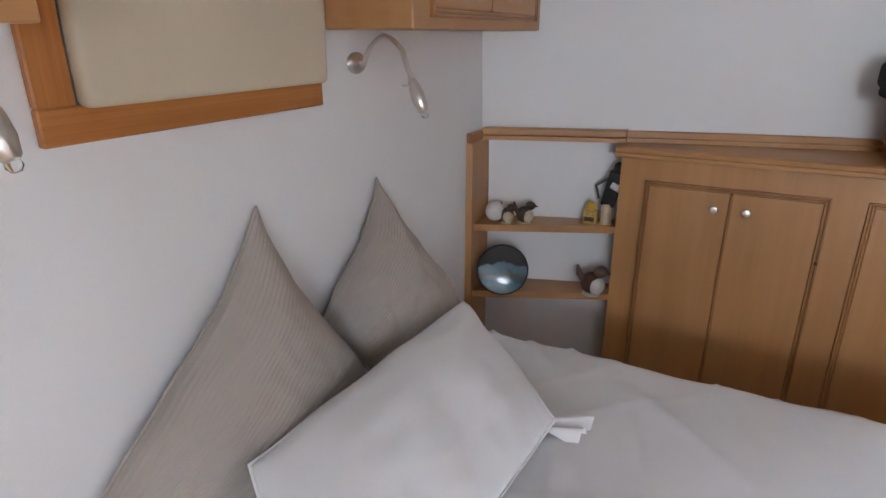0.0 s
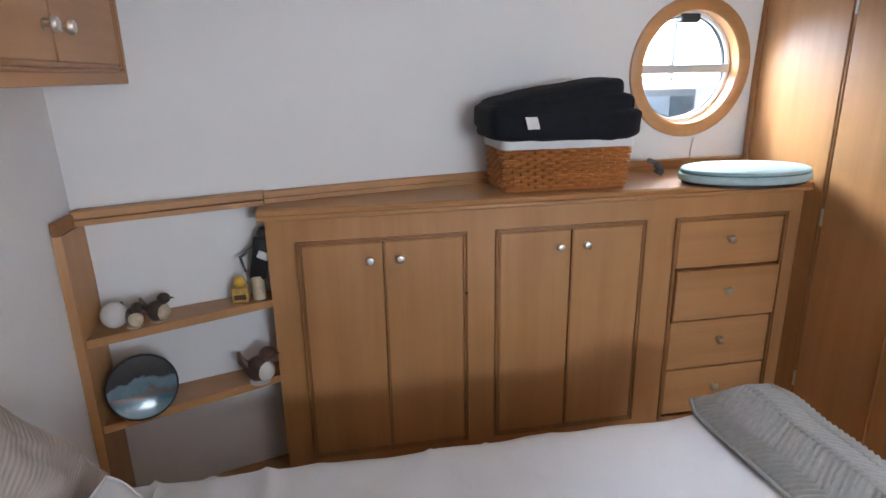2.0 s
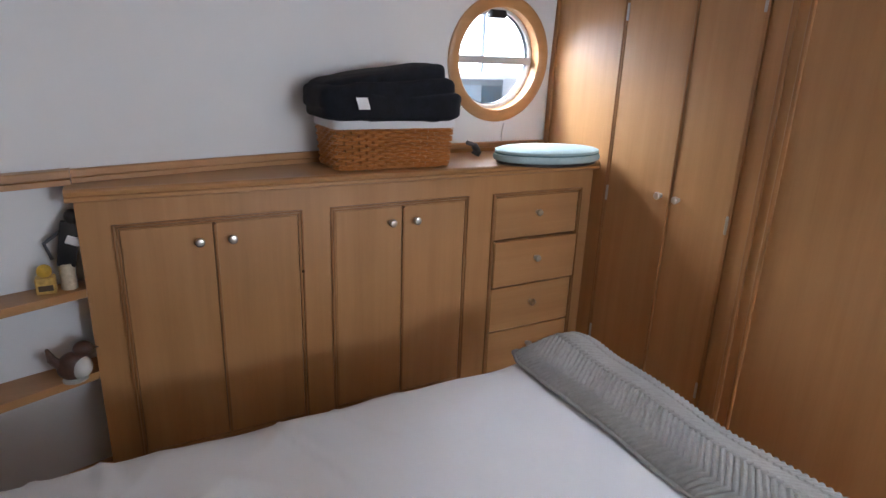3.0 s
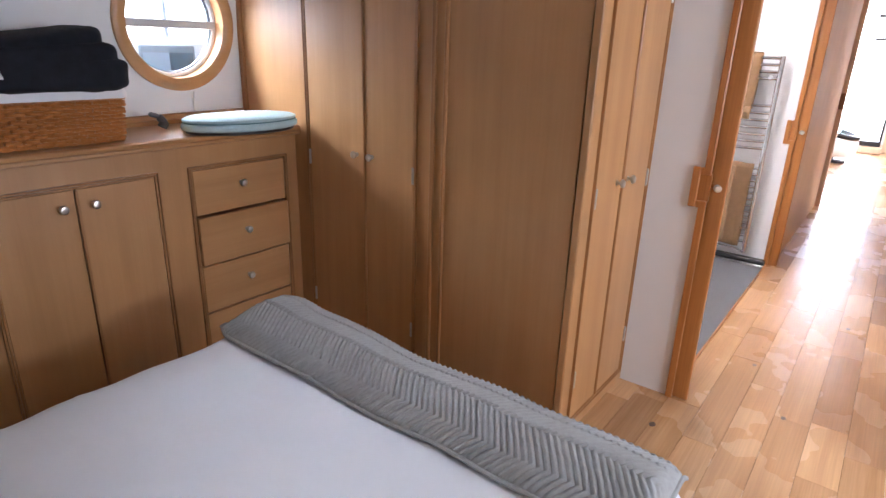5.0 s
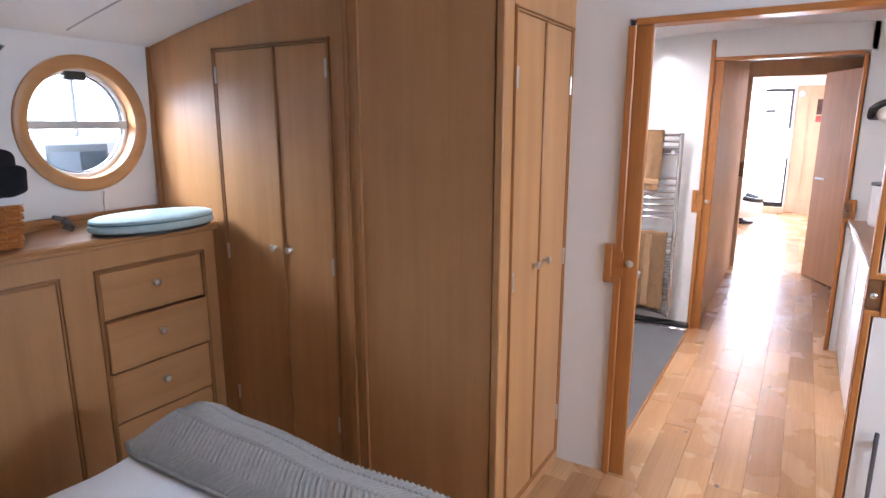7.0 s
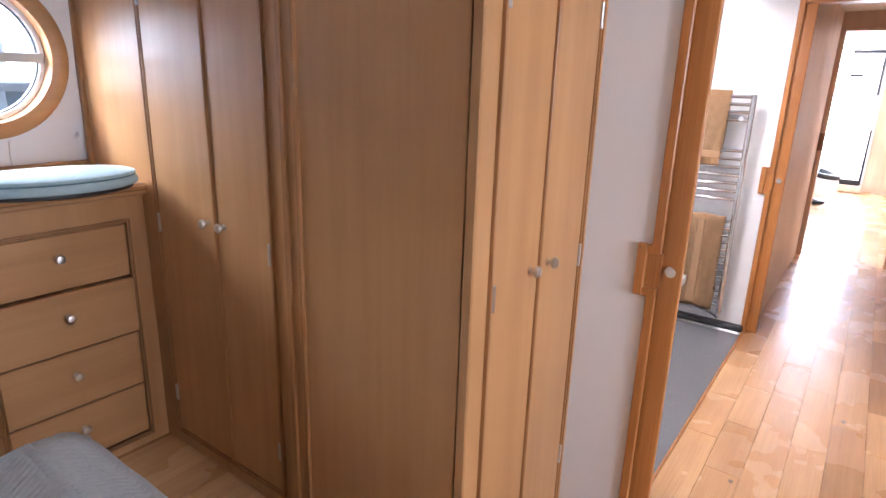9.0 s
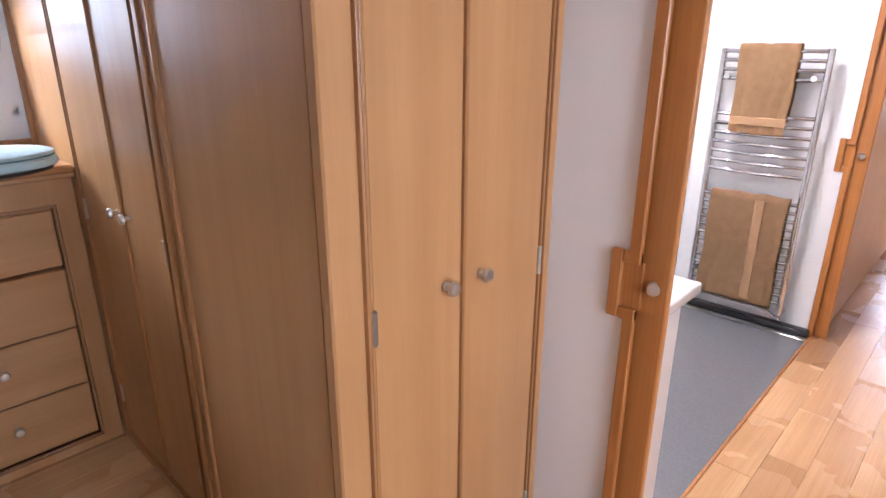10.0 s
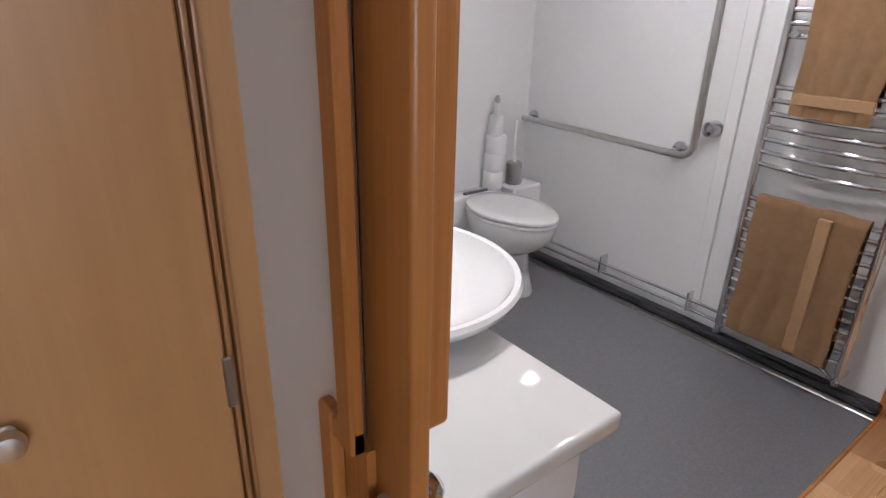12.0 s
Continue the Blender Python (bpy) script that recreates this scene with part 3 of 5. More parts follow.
doorway(XD, 0.708, -0.135, 0.896, 1.868, 1, "bedroom doorway with orange wood rims and a pocketed sliding door")
doorway(XB, 0.715, -0.160, 0.905, 1.930, 2, "second doorway with orange wood rims and a pocketed sliding door")
f = struct(thing("door_3", (XF, 0.3, 0), "saloon doorway with pale wood frame and an open door", "doorway"), "saloon doorway with pale wood frame", "doorway")
bm = box(XF - 0.02, XF + 0.08, 0.62, 0.66, 0, 2.0, 0.003)
part("left_jamb", bm, PANEL, f)
part("right_jamb", box(XF - 0.02, XF + 0.08, -0.05, -0.02, 0, 2.0, 0.003), PANEL, f)
part("head_jamb", box(XF - 0.02, XF + 0.08, -0.02, 0.62, 1.97, 2.0, 0.003), PANEL, f)
part("strike_plate", box(XF - 0.035, XF - 0.02, 0.62, 0.70, 0.97, 1.12, 0.003), WORKTOP, f)
d = thing("open_door", (6.86, -0.03, 0), "orange wood door standing open against the passage wall", "door")
bm = bmesh.new()
bx(bm, -0.72, 0, -0.018, 0.018, 0.01, 1.985, 0.003)
bmesh.ops.transform(bm, matrix=Matrix.Translation((6.86, -0.02, 0)) @ Matrix.Rotation(radians(29), 4, "Z"), verts=bm.verts)
part("leaf", bm, wood("orange_door_veneer", (0.50, 0.25, 0.11), (0.58, 0.31, 0.15), (0.64, 0.36, 0.18), "z", 0.6), d)
bm = bmesh.new()
bx(bm, -0.70, -0.55, 0.02, 0.032, 0.98, 1.0, 0.003)
bmesh.ops.transform(bm, matrix=Matrix.Translation((6.86, -0.02, 0)) @ Matrix.Rotation(radians(29), 4, "Z") @ Matrix.Translation((0.5, 0, 0)), verts=bm.verts)
part("handle", bm, STEEL, d, "steel lever handle")

# porthole
px, pz = PORT
py = hull(px, pz)
t = struct(thing("window_1", (px, py, pz), "round porthole with oak ring and centre bar", "porthole"), "round porthole with an oak ring and a grey centre bar", "porthole")
M = Matrix.Translation((px, py, pz)) @ Vector((0.06, -1, -0.05)).to_track_quat("Z", "Y").to_matrix().to_4x4()
part("window_frame", lathe(bmesh.new(), [(0.235, -0.11), (0.235, 0.012), (0.241, 0.018), (0.277, 0.022), (0.291, 0.016), (0.291, -0.006), (0.245, -0.006), (0.245, -0.11)], M, 64, hollow=True), OAK_X, t, "honey oak ring", True)
part("inner_ring", lathe(bmesh.new(), [(0.216, -0.085), (0.216, -0.05), (0.221, -0.045), (0.234, -0.045), (0.234, -0.085)], M, 64, hollow=True), GLOSSWHITE, t, "white metal inner ring", True)
bm = bmesh.new()
bx(bm, px - 0.224, px + 0.224, py + 0.045, py + 0.075, pz - 0.020, pz + 0.016, 0.004)
part("gasket", lathe(bmesh.new(), [(0.2115, -0.075), (0.2115, -0.056), (0.2158, -0.056), (0.2158, -0.075)], M, 64, hollow=True), BLACK, t, "thin dark gasket", True)
part("centre_bar", bm, plain("pale_grey_bar", (0.52, 0.52, 0.53), 0.35), t, "grey metal centre bar")
bm = bmesh.new()
bx(bm, px - 0.045, px + 0.045, py + 0.02, py + 0.06, pz + 0.188, pz + 0.225, 0.008, 2)
part("catch", bm, BLACK, t, "black catch")
bm = bmesh.new()
lathe(bm, [(0.228, -0.068), (0.228, -0.063)], M, 64)
pane = part("pane", bm, GLASS, t)
pane.visible_shadow = False
bm = bmesh.new()
tube(bm, [(px + 0.05, py - 0.006, 1.208), (px + 0.052, hull(px, 1.15) - 0.006, 1.15), (px + 0.055, hull(px, 1.1) - 0.006, 1.115)], 0.004, 8)
tagged(part("drain_tube", bm, LABEL), "thin white tube below the porthole", "tube")

# outside
t = thing("neighbour_boat", (2.2, 4.6, -1), "white boat moored alongside with a dark cabin window", "boat")
part("cabin_side", box(-4, 9, 3.34, 6.0, -1.0, 1.44, 0.03, 2), plain("white_hull", (0.80, 0.81, 0.82), 0.35), t)
w = part("cabin_window", box(1.485, 1.790, 3.325, 3.345, 1.190, 1.403, 0.006, 2), plain("grey_window_frame", (0.16, 0.18, 0.20), 0.4), t, "grey framed cabin window")
part("dark_pane", box(1.64, 1.775, 3.319, 3.3245, 1.20, 1.366), plain("dark_boat_window", (0.06, 0.09, 0.11), 0.15, var=0.4, scale=9), w, "dark glass pane")
part("blind", box(1.50, 1.638, 3.319, 3.3245, 1.20, 1.366), plain("grey_blue_blind", (0.22, 0.27, 0.31), 0.6), w, "grey-blue blind behind the glass")
part("post", box(1.645, 1.675, 3.36, 3.39, 1.441, 3.0, 0.008), plain("grey_post", (0.5, 0.52, 0.55), 0.4), t)
wall("backdrop", box(-60, 60, 60, 60.2, -2, 40), "bright white overcast distance beyond the boats", DAY, "backdrop")

# overhead lockers
def locker(y0, y1, name_label):
    t = thing("overhead_locker", (-0.82, (y0 + y1) / 2, 1.49), name_label, "locker", "overhead lockers")
    x1, zb, zt = -0.69, 1.487, 1.93
    part("body", box(XH + 0.001, x1, y0, y1, zb, zt, 0.003), OAK_Y, t)
    ym = (y0 + y1) / 2
    part("moulding", bead_x(x1, y0 + 0.10, y1 - 0.07, zb + 0.045, zt - 0.06, way=1), TRIM, t)
    for a, b, k in ((y0 + 0.102, ym - 0.003, ym - 0.04), (ym + 0.003, y1 - 0.072, ym + 0.04)):
        d = part("door", box(x1 - 0.005, x1 + 0.006, a, b, zb + 0.048, zt - 0.063, 0.003), OAK_Y, t)
        knob(d, (x1 + 0.006, k, zb + 0.12), (1, 0, 0))


locker(1.335, 2.248, "honey oak overhead locker with two doors beside the bed-head window")
locker(-0.40, 0.50, "honey oak overhead locker with two doors above the reading lamp")

# window at the bed head with padded blind
t = struct(thing("window_2", (XH, 0.9, 1.5), "bed-head window with orange wood frame and beige blind", "window"), "bed-head window with an orange wood frame and beige blind", "window")
WY0, WY1, WZ0, WZ1 = 0.60, 1.289, 1.308, 1.86
bm = bmesh.new()
bx(bm, XH + 0.001, XH + 0.018, WY0, WY0 + 0.065, WZ0 + 0.06, WZ1, 0.003)
part("window_frame", bm, PINE, t)
part("window_sill", box(XH + 0.001, XH + 0.0185, WY0, WY1, WZ0, WZ0 + 0.06, 0.003), PINE_Y, t)
bm = box(XH + 0.004, XH + 0.045, WY0 + 0.068, WY1 - 0.003, WZ0 + 0.055, WZ1, 0.018, 4)
part("blind", bm, BLIND, t, "beige padded fabric blind", True)


# reading lamps
def reading_lamp(y, dy, lift, label):
    t = thing("reading_lamp", (XH, y, 1.40), label, "lamp", "reading lamps")
    m = Matrix.Translation((XH, y, 1.402)) @ Vector((1, 0, 0)).to_track_quat("Z", "Y").to_matrix().to_4x4()
    part("wall_plate", lathe(bmesh.new(), [(0.036, 0), (0.036, 0.004), (0.030, 0.012), (0.012, 0.02), (0.008, 0.03)], m, 24, 1.15, 0.8), NICKEL, t, "", True)
    tip = Vector((XH + 0.195, y + dy, 1.345 + lift))
    p = arc([(XH + 0.028, y, 1.402), (XH + 0.055, y + dy * 0.1, 1.447), (XH + 0.105, y + dy * 0.4, 1.464 + lift * 0.5), (XH + 0.155, y + dy * 0.7, 1.430 + lift * 0.9), (XH + 0.180, y + dy * 0.92, 1.378 + lift), tip])
    part("flexible_arm", tube(bmesh.new(), p, 0.0065, 10), NICKEL, t, "", True)
    d = (tip - Vector((XH + 0.165, y + dy * 0.9, 1.41 + lift))).normalized()
    m = Matrix.Translation(tip) @ d.to_track_quat("Z", "Y").to_matrix().to_4x4()
    head = part("lamp_head", lathe(bmesh.new(), [(0.008, -0.01), (0.013, 0.0), (0.0185, 0.03), (0.019, 0.055), (0.014, 0.078), (0.010, 0.082)], m, 20), NICKEL, t, "", True)
    part("bulb_lens", lathe(bmesh.new(), [(0.009, 0.079), (0.010, 0.09), (0.006, 0.096)], m, 16), GLASS, head, "clear bulb lens", True)
    part("switch", tube(bmesh.new(), [tip + Vector((0, -0.012, -0.01)), tip + Vector((-0.01, -0.035, -0.006))], 0.0025, 8), NICKEL, head)


reading_lamp(1.461, -0.03, 0.015, "satin nickel gooseneck reading lamp on the white wall")
reading_lamp(0.412, 0.03, 0.068, "satin nickel gooseneck reading lamp on the white wall")

# ---------------------------------------------------------------- bed
BX0, BX1, BY0, BY1, BZ = XH + 0.01, 1.12, 0.38, 1.78, 0.505
t = thing("bed", (0.1, 1.08, 0), "double bed with a wooden base and white sheet", "bed")
part("base", box(BX0, BX1 - 0.04, BY0 + 0.05, BY1 - 0.05, 0.0, 0.28, 0.01), OAK_X, t)
part("mattress", box(BX0, BX1 - 0.02, BY0 + 0.03, BY1 - 0.03, 0.281, 0.485, 0.04, 3), LINEN, t, "", True)


def sheet_z(x, y):
    w = 0.006 * noise.noise(Vector((x * 3.1, y * 2.7, 1.3))) + 0.004 * noise.noise(Vector((x * 9, y * 6, 4.0)))
    f = noise.noise(Vector((x * 5.0 + y * 2.0, y * 1.3 - x, 7.7)))
    f2 = noise.noise(Vector((x * 2.4 - y * 4.0, x * 1.1 + y, 3.1)))
    w += (0.013 * max(0.0, 1 - abs(f) * 11) + 0.006 * max(0.0, 1 - abs(f2) * 10)) * max(0.06, 0.6 - 0.8 * (x - 0.0))
    return w


bm = bmesh.new()
NX, NY = 150, 130
g = []
for j in range(NY + 1):
    row = []
    for i in range(NX + 1):
        u, v = -0.02 + 1.06 * i / NX, -0.16 + 1.32 * j / NY
        x, y = BX0 + u * (BX1 - BX0), BY0 + v * (BY1 - BY0)
        ex = max(0.0, x - (BX1 - 0.03))
        ey = max(0.0, BY0 + 0.03 - y, y - (BY1 - 0.03))
        e = max(ex, ey)
        z = BZ + sheet_z(x, y)
        if e > 0:
            r = 0.05
            z -= min(e, r) ** 2 / (2 * r) + max(0.0, e - r) * 0.9
            pull = max(0.0, e - 0.035)
            wob = 0.012 * noise.noise(Vector((x * 6, y * 6, 2.2)))
            if ey >= ex:
                y = (y - pull * 0.88 if y > 1 else y + pull * 0.88) + wob
            else:
                x = x - pull * 0.88 + wob
        row.append(bm.verts.new((max(x, XH + 0.004), y, z)))
    g.append(row)
for a, b in zip(g, g[1:]):
    skin(bm, a, b, False)
ob = part("bed_sheet", bm, LINEN, None, "", True)
tagged(ob, "white cotton sheet with soft creases over the bed", "bed sheet")


def pillow(name, corners, height, material, label, pinch=0.10, seed=0, ear=0.0):
    """corners: top, left, bottom and right of the flat case; it swells along its normal."""
    top, left, low, right = [Vector(c) for c in corners]
    nor = (right - left).cross(top - low).normalized()
    mid = (top + left + low + right) / 4
    t = thing(name, mid, label, "pillow")

    def flat(u, v):
        a, b = (u + 1) / 2, (v + 1) / 2
        return low * (1 - a) * (1 - b) + right * a * (1 - b) + left * (1 - a) * b + top * a * b

    def shape(u, v):
        uu, vv = u * (1 - pinch * (1 - v * v)), v * (1 - pinch * (1 - u * u))
        tip = max(0.0, min(1.0, ((uu + vv) / 2 - 0.15) / 0.75))
        mean, half = (uu + vv) / 2, (uu - vv) / 2 * (1 - ear * tip * tip * (3 - 2 * tip))
        uu, vv = mean + half, mean - half
        return flat(uu, vv) + nor * (0.010 * noise.noise(Vector((u * 3, v * 3, seed))))
    bm = bmesh.new()
    uv = bm.loops.layers.uv.new("weave")
    place = {}
    N = 56
    for s in (1, -1):
        g = []
        for j in range(N + 1):
            row = []
            for i in range(N + 1):
                u, v = -1 + 2 * i / N, -1 + 2 * j / N
                u, v = math.copysign(abs(u) ** 0.85, u), math.copysign(abs(v) ** 0.85, v)
                h = height * ((1 - u * u) * (1 - v * v)) ** 0.55
                k = noise.noise(Vector((u * 1.8 + seed, v * 1.8, s * 3.0))) * 0.16 + noise.noise(Vector((u * 5 + seed, v * 4, s))) * 0.035
                f = noise.noise(Vector((u * 3.0 + v * 1.5, v * 1.2 - u + seed, s * 2.0)))
                k += 0.035 * max(0.0, 1 - abs(f) * 4)
                p = shape(u, v) + nor * (s * h * (1 + k))
                p.x = max(p.x, XH + 0.006)
                row.append(bm.verts.new(p))
                place[row[-1]] = (0.5 + u / 2, 0.5 + v / 2)
            g.append(row)
        for p, q in zip(g, g[1:]):
            skin(bm, p, q, False)
    for f in bm.faces:
        for lp in f.loops:
            lp[uv].uv = place[lp.vert]
    bmesh.ops.remove_doubles(bm, verts=bm.verts, dist=0.0008)
    part("cover", bm, material, t, "", True)
    path = []
    for e in range(4):
        for k in range(24):
            w = -1 + 2 * k / 24
            path.append(shape(*((w, -1), (1, w), (-w, 1), (-1, -w))[e]))
    path.append(path[0])
    part("seam", tube(bmesh.new(), path, 0.0045, 6), material, t, "", True)
    return t


pillow("beige_pillow", ((-0.922, 1.016, 1.11), (-0.91, 0.533, 0.66), (-0.735, 0.80, 0.515), (-0.775, 1.235, 0.565)), 0.105, RIB, "beige ribbed pillow standing on its corner against the wall", 0.04, 1, 0.33)
pillow("beige_pillow", ((-0.922, 1.505, 1.075), (-0.905, 1.192, 0.747), (-0.735, 1.23, 0.55), (-0.715, 1.70, 0.60)), 0.125, RIB, "beige ribbed pillow standing on its corner near the shelf", 0.05, 5, 0.38)
t = pillow("white_pillow", ((-0.62, 1.478, 0.745), (-0.715, 0.72, 0.700), (-0.36, 0.52, 0.555), (-0.287, 1.315, 0.56)), 0.085, LINEN, "white cotton pillow lying in front of the beige pillows", -0.02, 9)
bm = bmesh.new()
g = []
for i in range(19):
    a = i / 18
    g.append(ring(bm, [Vector((-0.305 - 0.02 * a + 0.10 * b, 1.345 + 0.06 * b - 0.16 * a * (0.4 + 0.2 * b), 0.545 - 0.028 * b + 0.02 * math.sin(a * 9 + b * 2) * b)) for b in [k / 8 for k in range(9)]]))
for a, b in zip(g, g[1:]):
    skin(bm, a, b, False)
part("case_flap", bm, LINEN, t, "loose open end of the pillow case", True)

# knitted throw across the foot of the bed
bm = bmesh.new()
NU, NV = 760, 84
g = []
for i in range(NU + 1):
    y = 0.36 + (1.835 - 0.36) * i / NU
    row = []
    end = max(0.0, min(1.0, (1.835 - y) / 0.07, (y - 0.36) / 0.05))
    for j in range(NV + 1):
        v = j / NV
        x0 = 0.872 + 0.015 * noise.noise(Vector((y * 4, 0, 0))) + 0.03 * (1 - end)
        w = 0.325 + 0.02 * max(0.0, (y - 1.0) / 0.8) + 0.015 * noise.noise(Vector((y * 3, 2, 0))) - 0.03 * (1 - end)
        x = x0 + w * v
        hump = max(0.0, math.sin(math.pi * min(1, v ** 0.9))) ** 0.5
        z = BZ + 0.003 + (0.052 + 0.010 * v + 0.014 * noise.noise(Vector((y * 3.0, v * 2, 5)))) * hump * (1 - (1 - end) ** 2.5) - 0.16 * max(0, v - 0.86)
        z += 0.022 * math.exp(-((y - 1.70) / 0.08) ** 2 - ((v - 0.75) / 0.25) ** 2)
        band = v * 3.0
        col = abs((band % 1.0) - 0.5) * 2
        ph = y / 0.019 + (col if int(band) % 2 else 1 - col) * 1.9
        rib = (0.5 + 0.5 * math.sin(2 * math.pi * ph)) ** 0.6
        flat_top = 0.35 if 0.55 < v < 0.72 else 1.0
        z += (0.0070 * rib - 0.002 * max(0.0, 1 - col * 8)) * flat_top
        row.append(bm.verts.new((x, y, z)))
    g.append(row)
for a, b in zip(g, g[1:]):
    skin(bm, a, b, False)
t = thing("knitted_throw", (1.0, 1.1, BZ), "folded grey herringbone-knit throw across the bed foot", "throw")
hem = [g[i][0].co.copy() for i in range(0, NU + 1, 10)]
ends = [[v.co.copy() for v in g[0][::4]], [v.co.copy() for v in g[-1][::4]]]
part("knit_panel", bm, GREYKNIT, t, "", True)
for line in (hem, *ends):
    part("hem", tube(bmesh.new(), [p + Vector((0, 0, 0.003)) for p in line], 0.006, 8), GREYKNIT, t, "", True)

# ---------------------------------------------------------------- on the cabinets
ZT = 1.0715
WICKER = wood("willow_wicker", (0.34, 0.115, 0.025), (0.52, 0.20, 0.05), (0.68, 0.32, 0.10), "x", 0.33)
t = thing("wicker_basket", (0.74, 2.58, ZT), "honey wicker storage basket with a white cloth liner", "basket")
KX0, KX1, KY0, KY1 = 0.488, 0.962, 2.462, 2.70


def basket_path(grow, rnd=0.03, n=150):
    x0, x1, y0, y1 = KX0 - grow, KX1 + grow, KY0 - grow, KY1 + grow
    per = []
    for (cx, cy, a0) in ((x1 - rnd, y0 + rnd, -90), (x1 - rnd, y1 - rnd, 0), (x0 + rnd, y1 - rnd, 90), (x0 + rnd, y0 + rnd, 180)):
        per += [(cx + rnd * math.cos(radians(a0 + 90 * k / 6)), cy + rnd * math.sin(radians(a0 + 90 * k / 6))) for k in range(7)]
    per.append(per[0])
    length = [0]
    for a, b in zip(per, per[1:]):
        length.append(length[-1] + math.dist(a, b))
    out = []
    for k in range(n):
        d = length[-1] * k / n
        i = max(q for q in range(len(per) - 1) if length[q] <= d)
        f = (d - length[i]) / max(1e-9, length[i + 1] - length[i])
        out.append((per[i][0] + (per[i + 1][0] - per[i][0]) * f, per[i][1] + (per[i + 1][1] - per[i][1]) * f))
    return out


bm = bmesh.new()
for r in range(12):
    z = ZT + 0.014 + r * 0.0131
    g0 = 0.010 * (r / 11)
    ins, outs = basket_path(g0 - 0.008), basket_path(g0 + 0.009)
    pts = []
    for k in range(150):
        q = 0.5 + 0.5 * math.sin(2 * math.pi * (k / 150 * 25) + math.pi * (r % 2))
        pts.append(((ins[k][0] * (1 - q) + outs[k][0] * q), (ins[k][1] * (1 - q) + outs[k][1] * q), z + 0.0015 * noise.noise(Vector((k * 0.3, r, 0)))))
    tube(bm, pts + [pts[0]], 0.0067, 6, False)
part("weave", bm, WICKER, t, "", True)
bm = bmesh.new()
for k in range(0, 150, 3):
    a, b = basket_path(0.0)[k], basket_path(0.010)[k]
    tube(bm, [(a[0], a[1], ZT + 0.006), (b[0], b[1], ZT + 0.172)], 0.0042, 6)
part("stakes", bm, WICKER, t, "", True)["kind"] = "stuff"
bm = bmesh.new()
for ph in (0, math.pi):
    p = basket_path(0.004, 0.03, 120)
    tube(bm, [(x, y, ZT + 0.007 + 0.004 * math.sin(k * 0.9 + ph)) for k, (x, y) in enumerate(p)] + [(p[0][0], p[0][1], ZT + 0.007)], 0.005, 6, False)
part("foot_braid", bm, WICKER, t, "", True)
bm = bmesh.new()
rows = []
for z, gr in ((ZT + 0.158, 0.016), (ZT + 0.158, 0.024), (ZT + 0.175, 0.025), (ZT + 0.196, 0.020), (ZT + 0.200, 0.008), (ZT + 0.19, -0.004)):
    rows.append(ring(bm, [(x, y, z + 0.0012 * noise.noise(Vector((x * 12, y * 12, 0)))) for x, y in basket_path(gr, 0.03, 120)]))
for a, b in zip(rows, rows[1:]):
    skin(bm, a, b)
part("liner", bm, LINEN, t, "white cloth liner folded over the rim", True)
part("inside", box(KX0 + 0.01, KX1 - 0.01, KY0 + 0.01, KY1 - 0.01, ZT + 0.004, ZT + 0.185), WICKER, t)


def cloth_block(x0, x1, y0, y1, z0, zl, zr, power=4.0, seed=0, amp=0.006):
    """A folded cloth with rounded edges; its top rises from zl to zr."""
    bm = bmesh.new()
    g = []
    for i in range(37):
        th = -math.pi / 2 + math.pi * i / 36
        row = []
        for k in range(72):
            ph = 2 * math.pi * k / 72
            def se(c, p):
                return math.copysign(abs(c) ** (2 / p), c)
            cx, cy, cz = se(math.cos(th), 7.0) * se(math.cos(ph), power), se(math.cos(th), 7.0) * se(math.sin(ph), power), se(math.sin(th), 5.5)
            x, y = (x0 + x1) / 2 + cx * (x1 - x0) / 2, (y0 + y1) / 2 + cy * (y1 - y0) / 2
            ft = zl + (zr - zl) * (cx * 0.5 + 0.5)
            z = z0 + (ft - z0) * (cz * 0.5 + 0.5)
            n = Vector((cx, cy, cz))
            d = amp * noise.noise(Vector((x * 9, y * 9, z * 14 + seed))) + amp * 0.5 * noise.noise(Vector((x * 25, y * 25, z * 25 + seed)))
            row.append(bm.verts.new(Vector((x, y, z)) + n * d))
        g.append(row)
    for a, b in zip(g, g[1:]):
        skin(bm, a, b)
    bmesh.ops.remove_doubles(bm, verts=bm.verts, dist=0.0005)
    return bm


t = thing("folded_fleece", (0.73, 2.57, 1.27), "folded dark navy fleece lying on the wicker basket", "blanket")
part("lower_fold", cloth_block(0.415, 0.995, 2.385, 2.70, 1.258, 1.375, 1.375, 7, 1, 0.006), NAVY, t, "", True)
part("middle_fold", cloth_block(0.410, 0.965, 2.39, 2.70, 1.29, 1.395, 1.435, 7, 2, 0.006), NAVY, t, "", True)
part("upper_fold", cloth_block(0.430, 0.925, 2.40, 2.70, 1.30, 1.410, 1.488, 7, 3, 0.006), NAVY, t, "", True)
bm = bmesh.new()
g = [ring(bm, [(0.525 + 0.022 * i + 0.004 * j, 2.374 - 0.004 * math.sin(j), 1.350 - 0.014 * j) for i in range(3)]) for j in range(4)]
for a, b in zip(g, g[1:]):
    skin(bm, a, b, False)
part("sewn_label", bm, LABEL, t, "small white sewn label")

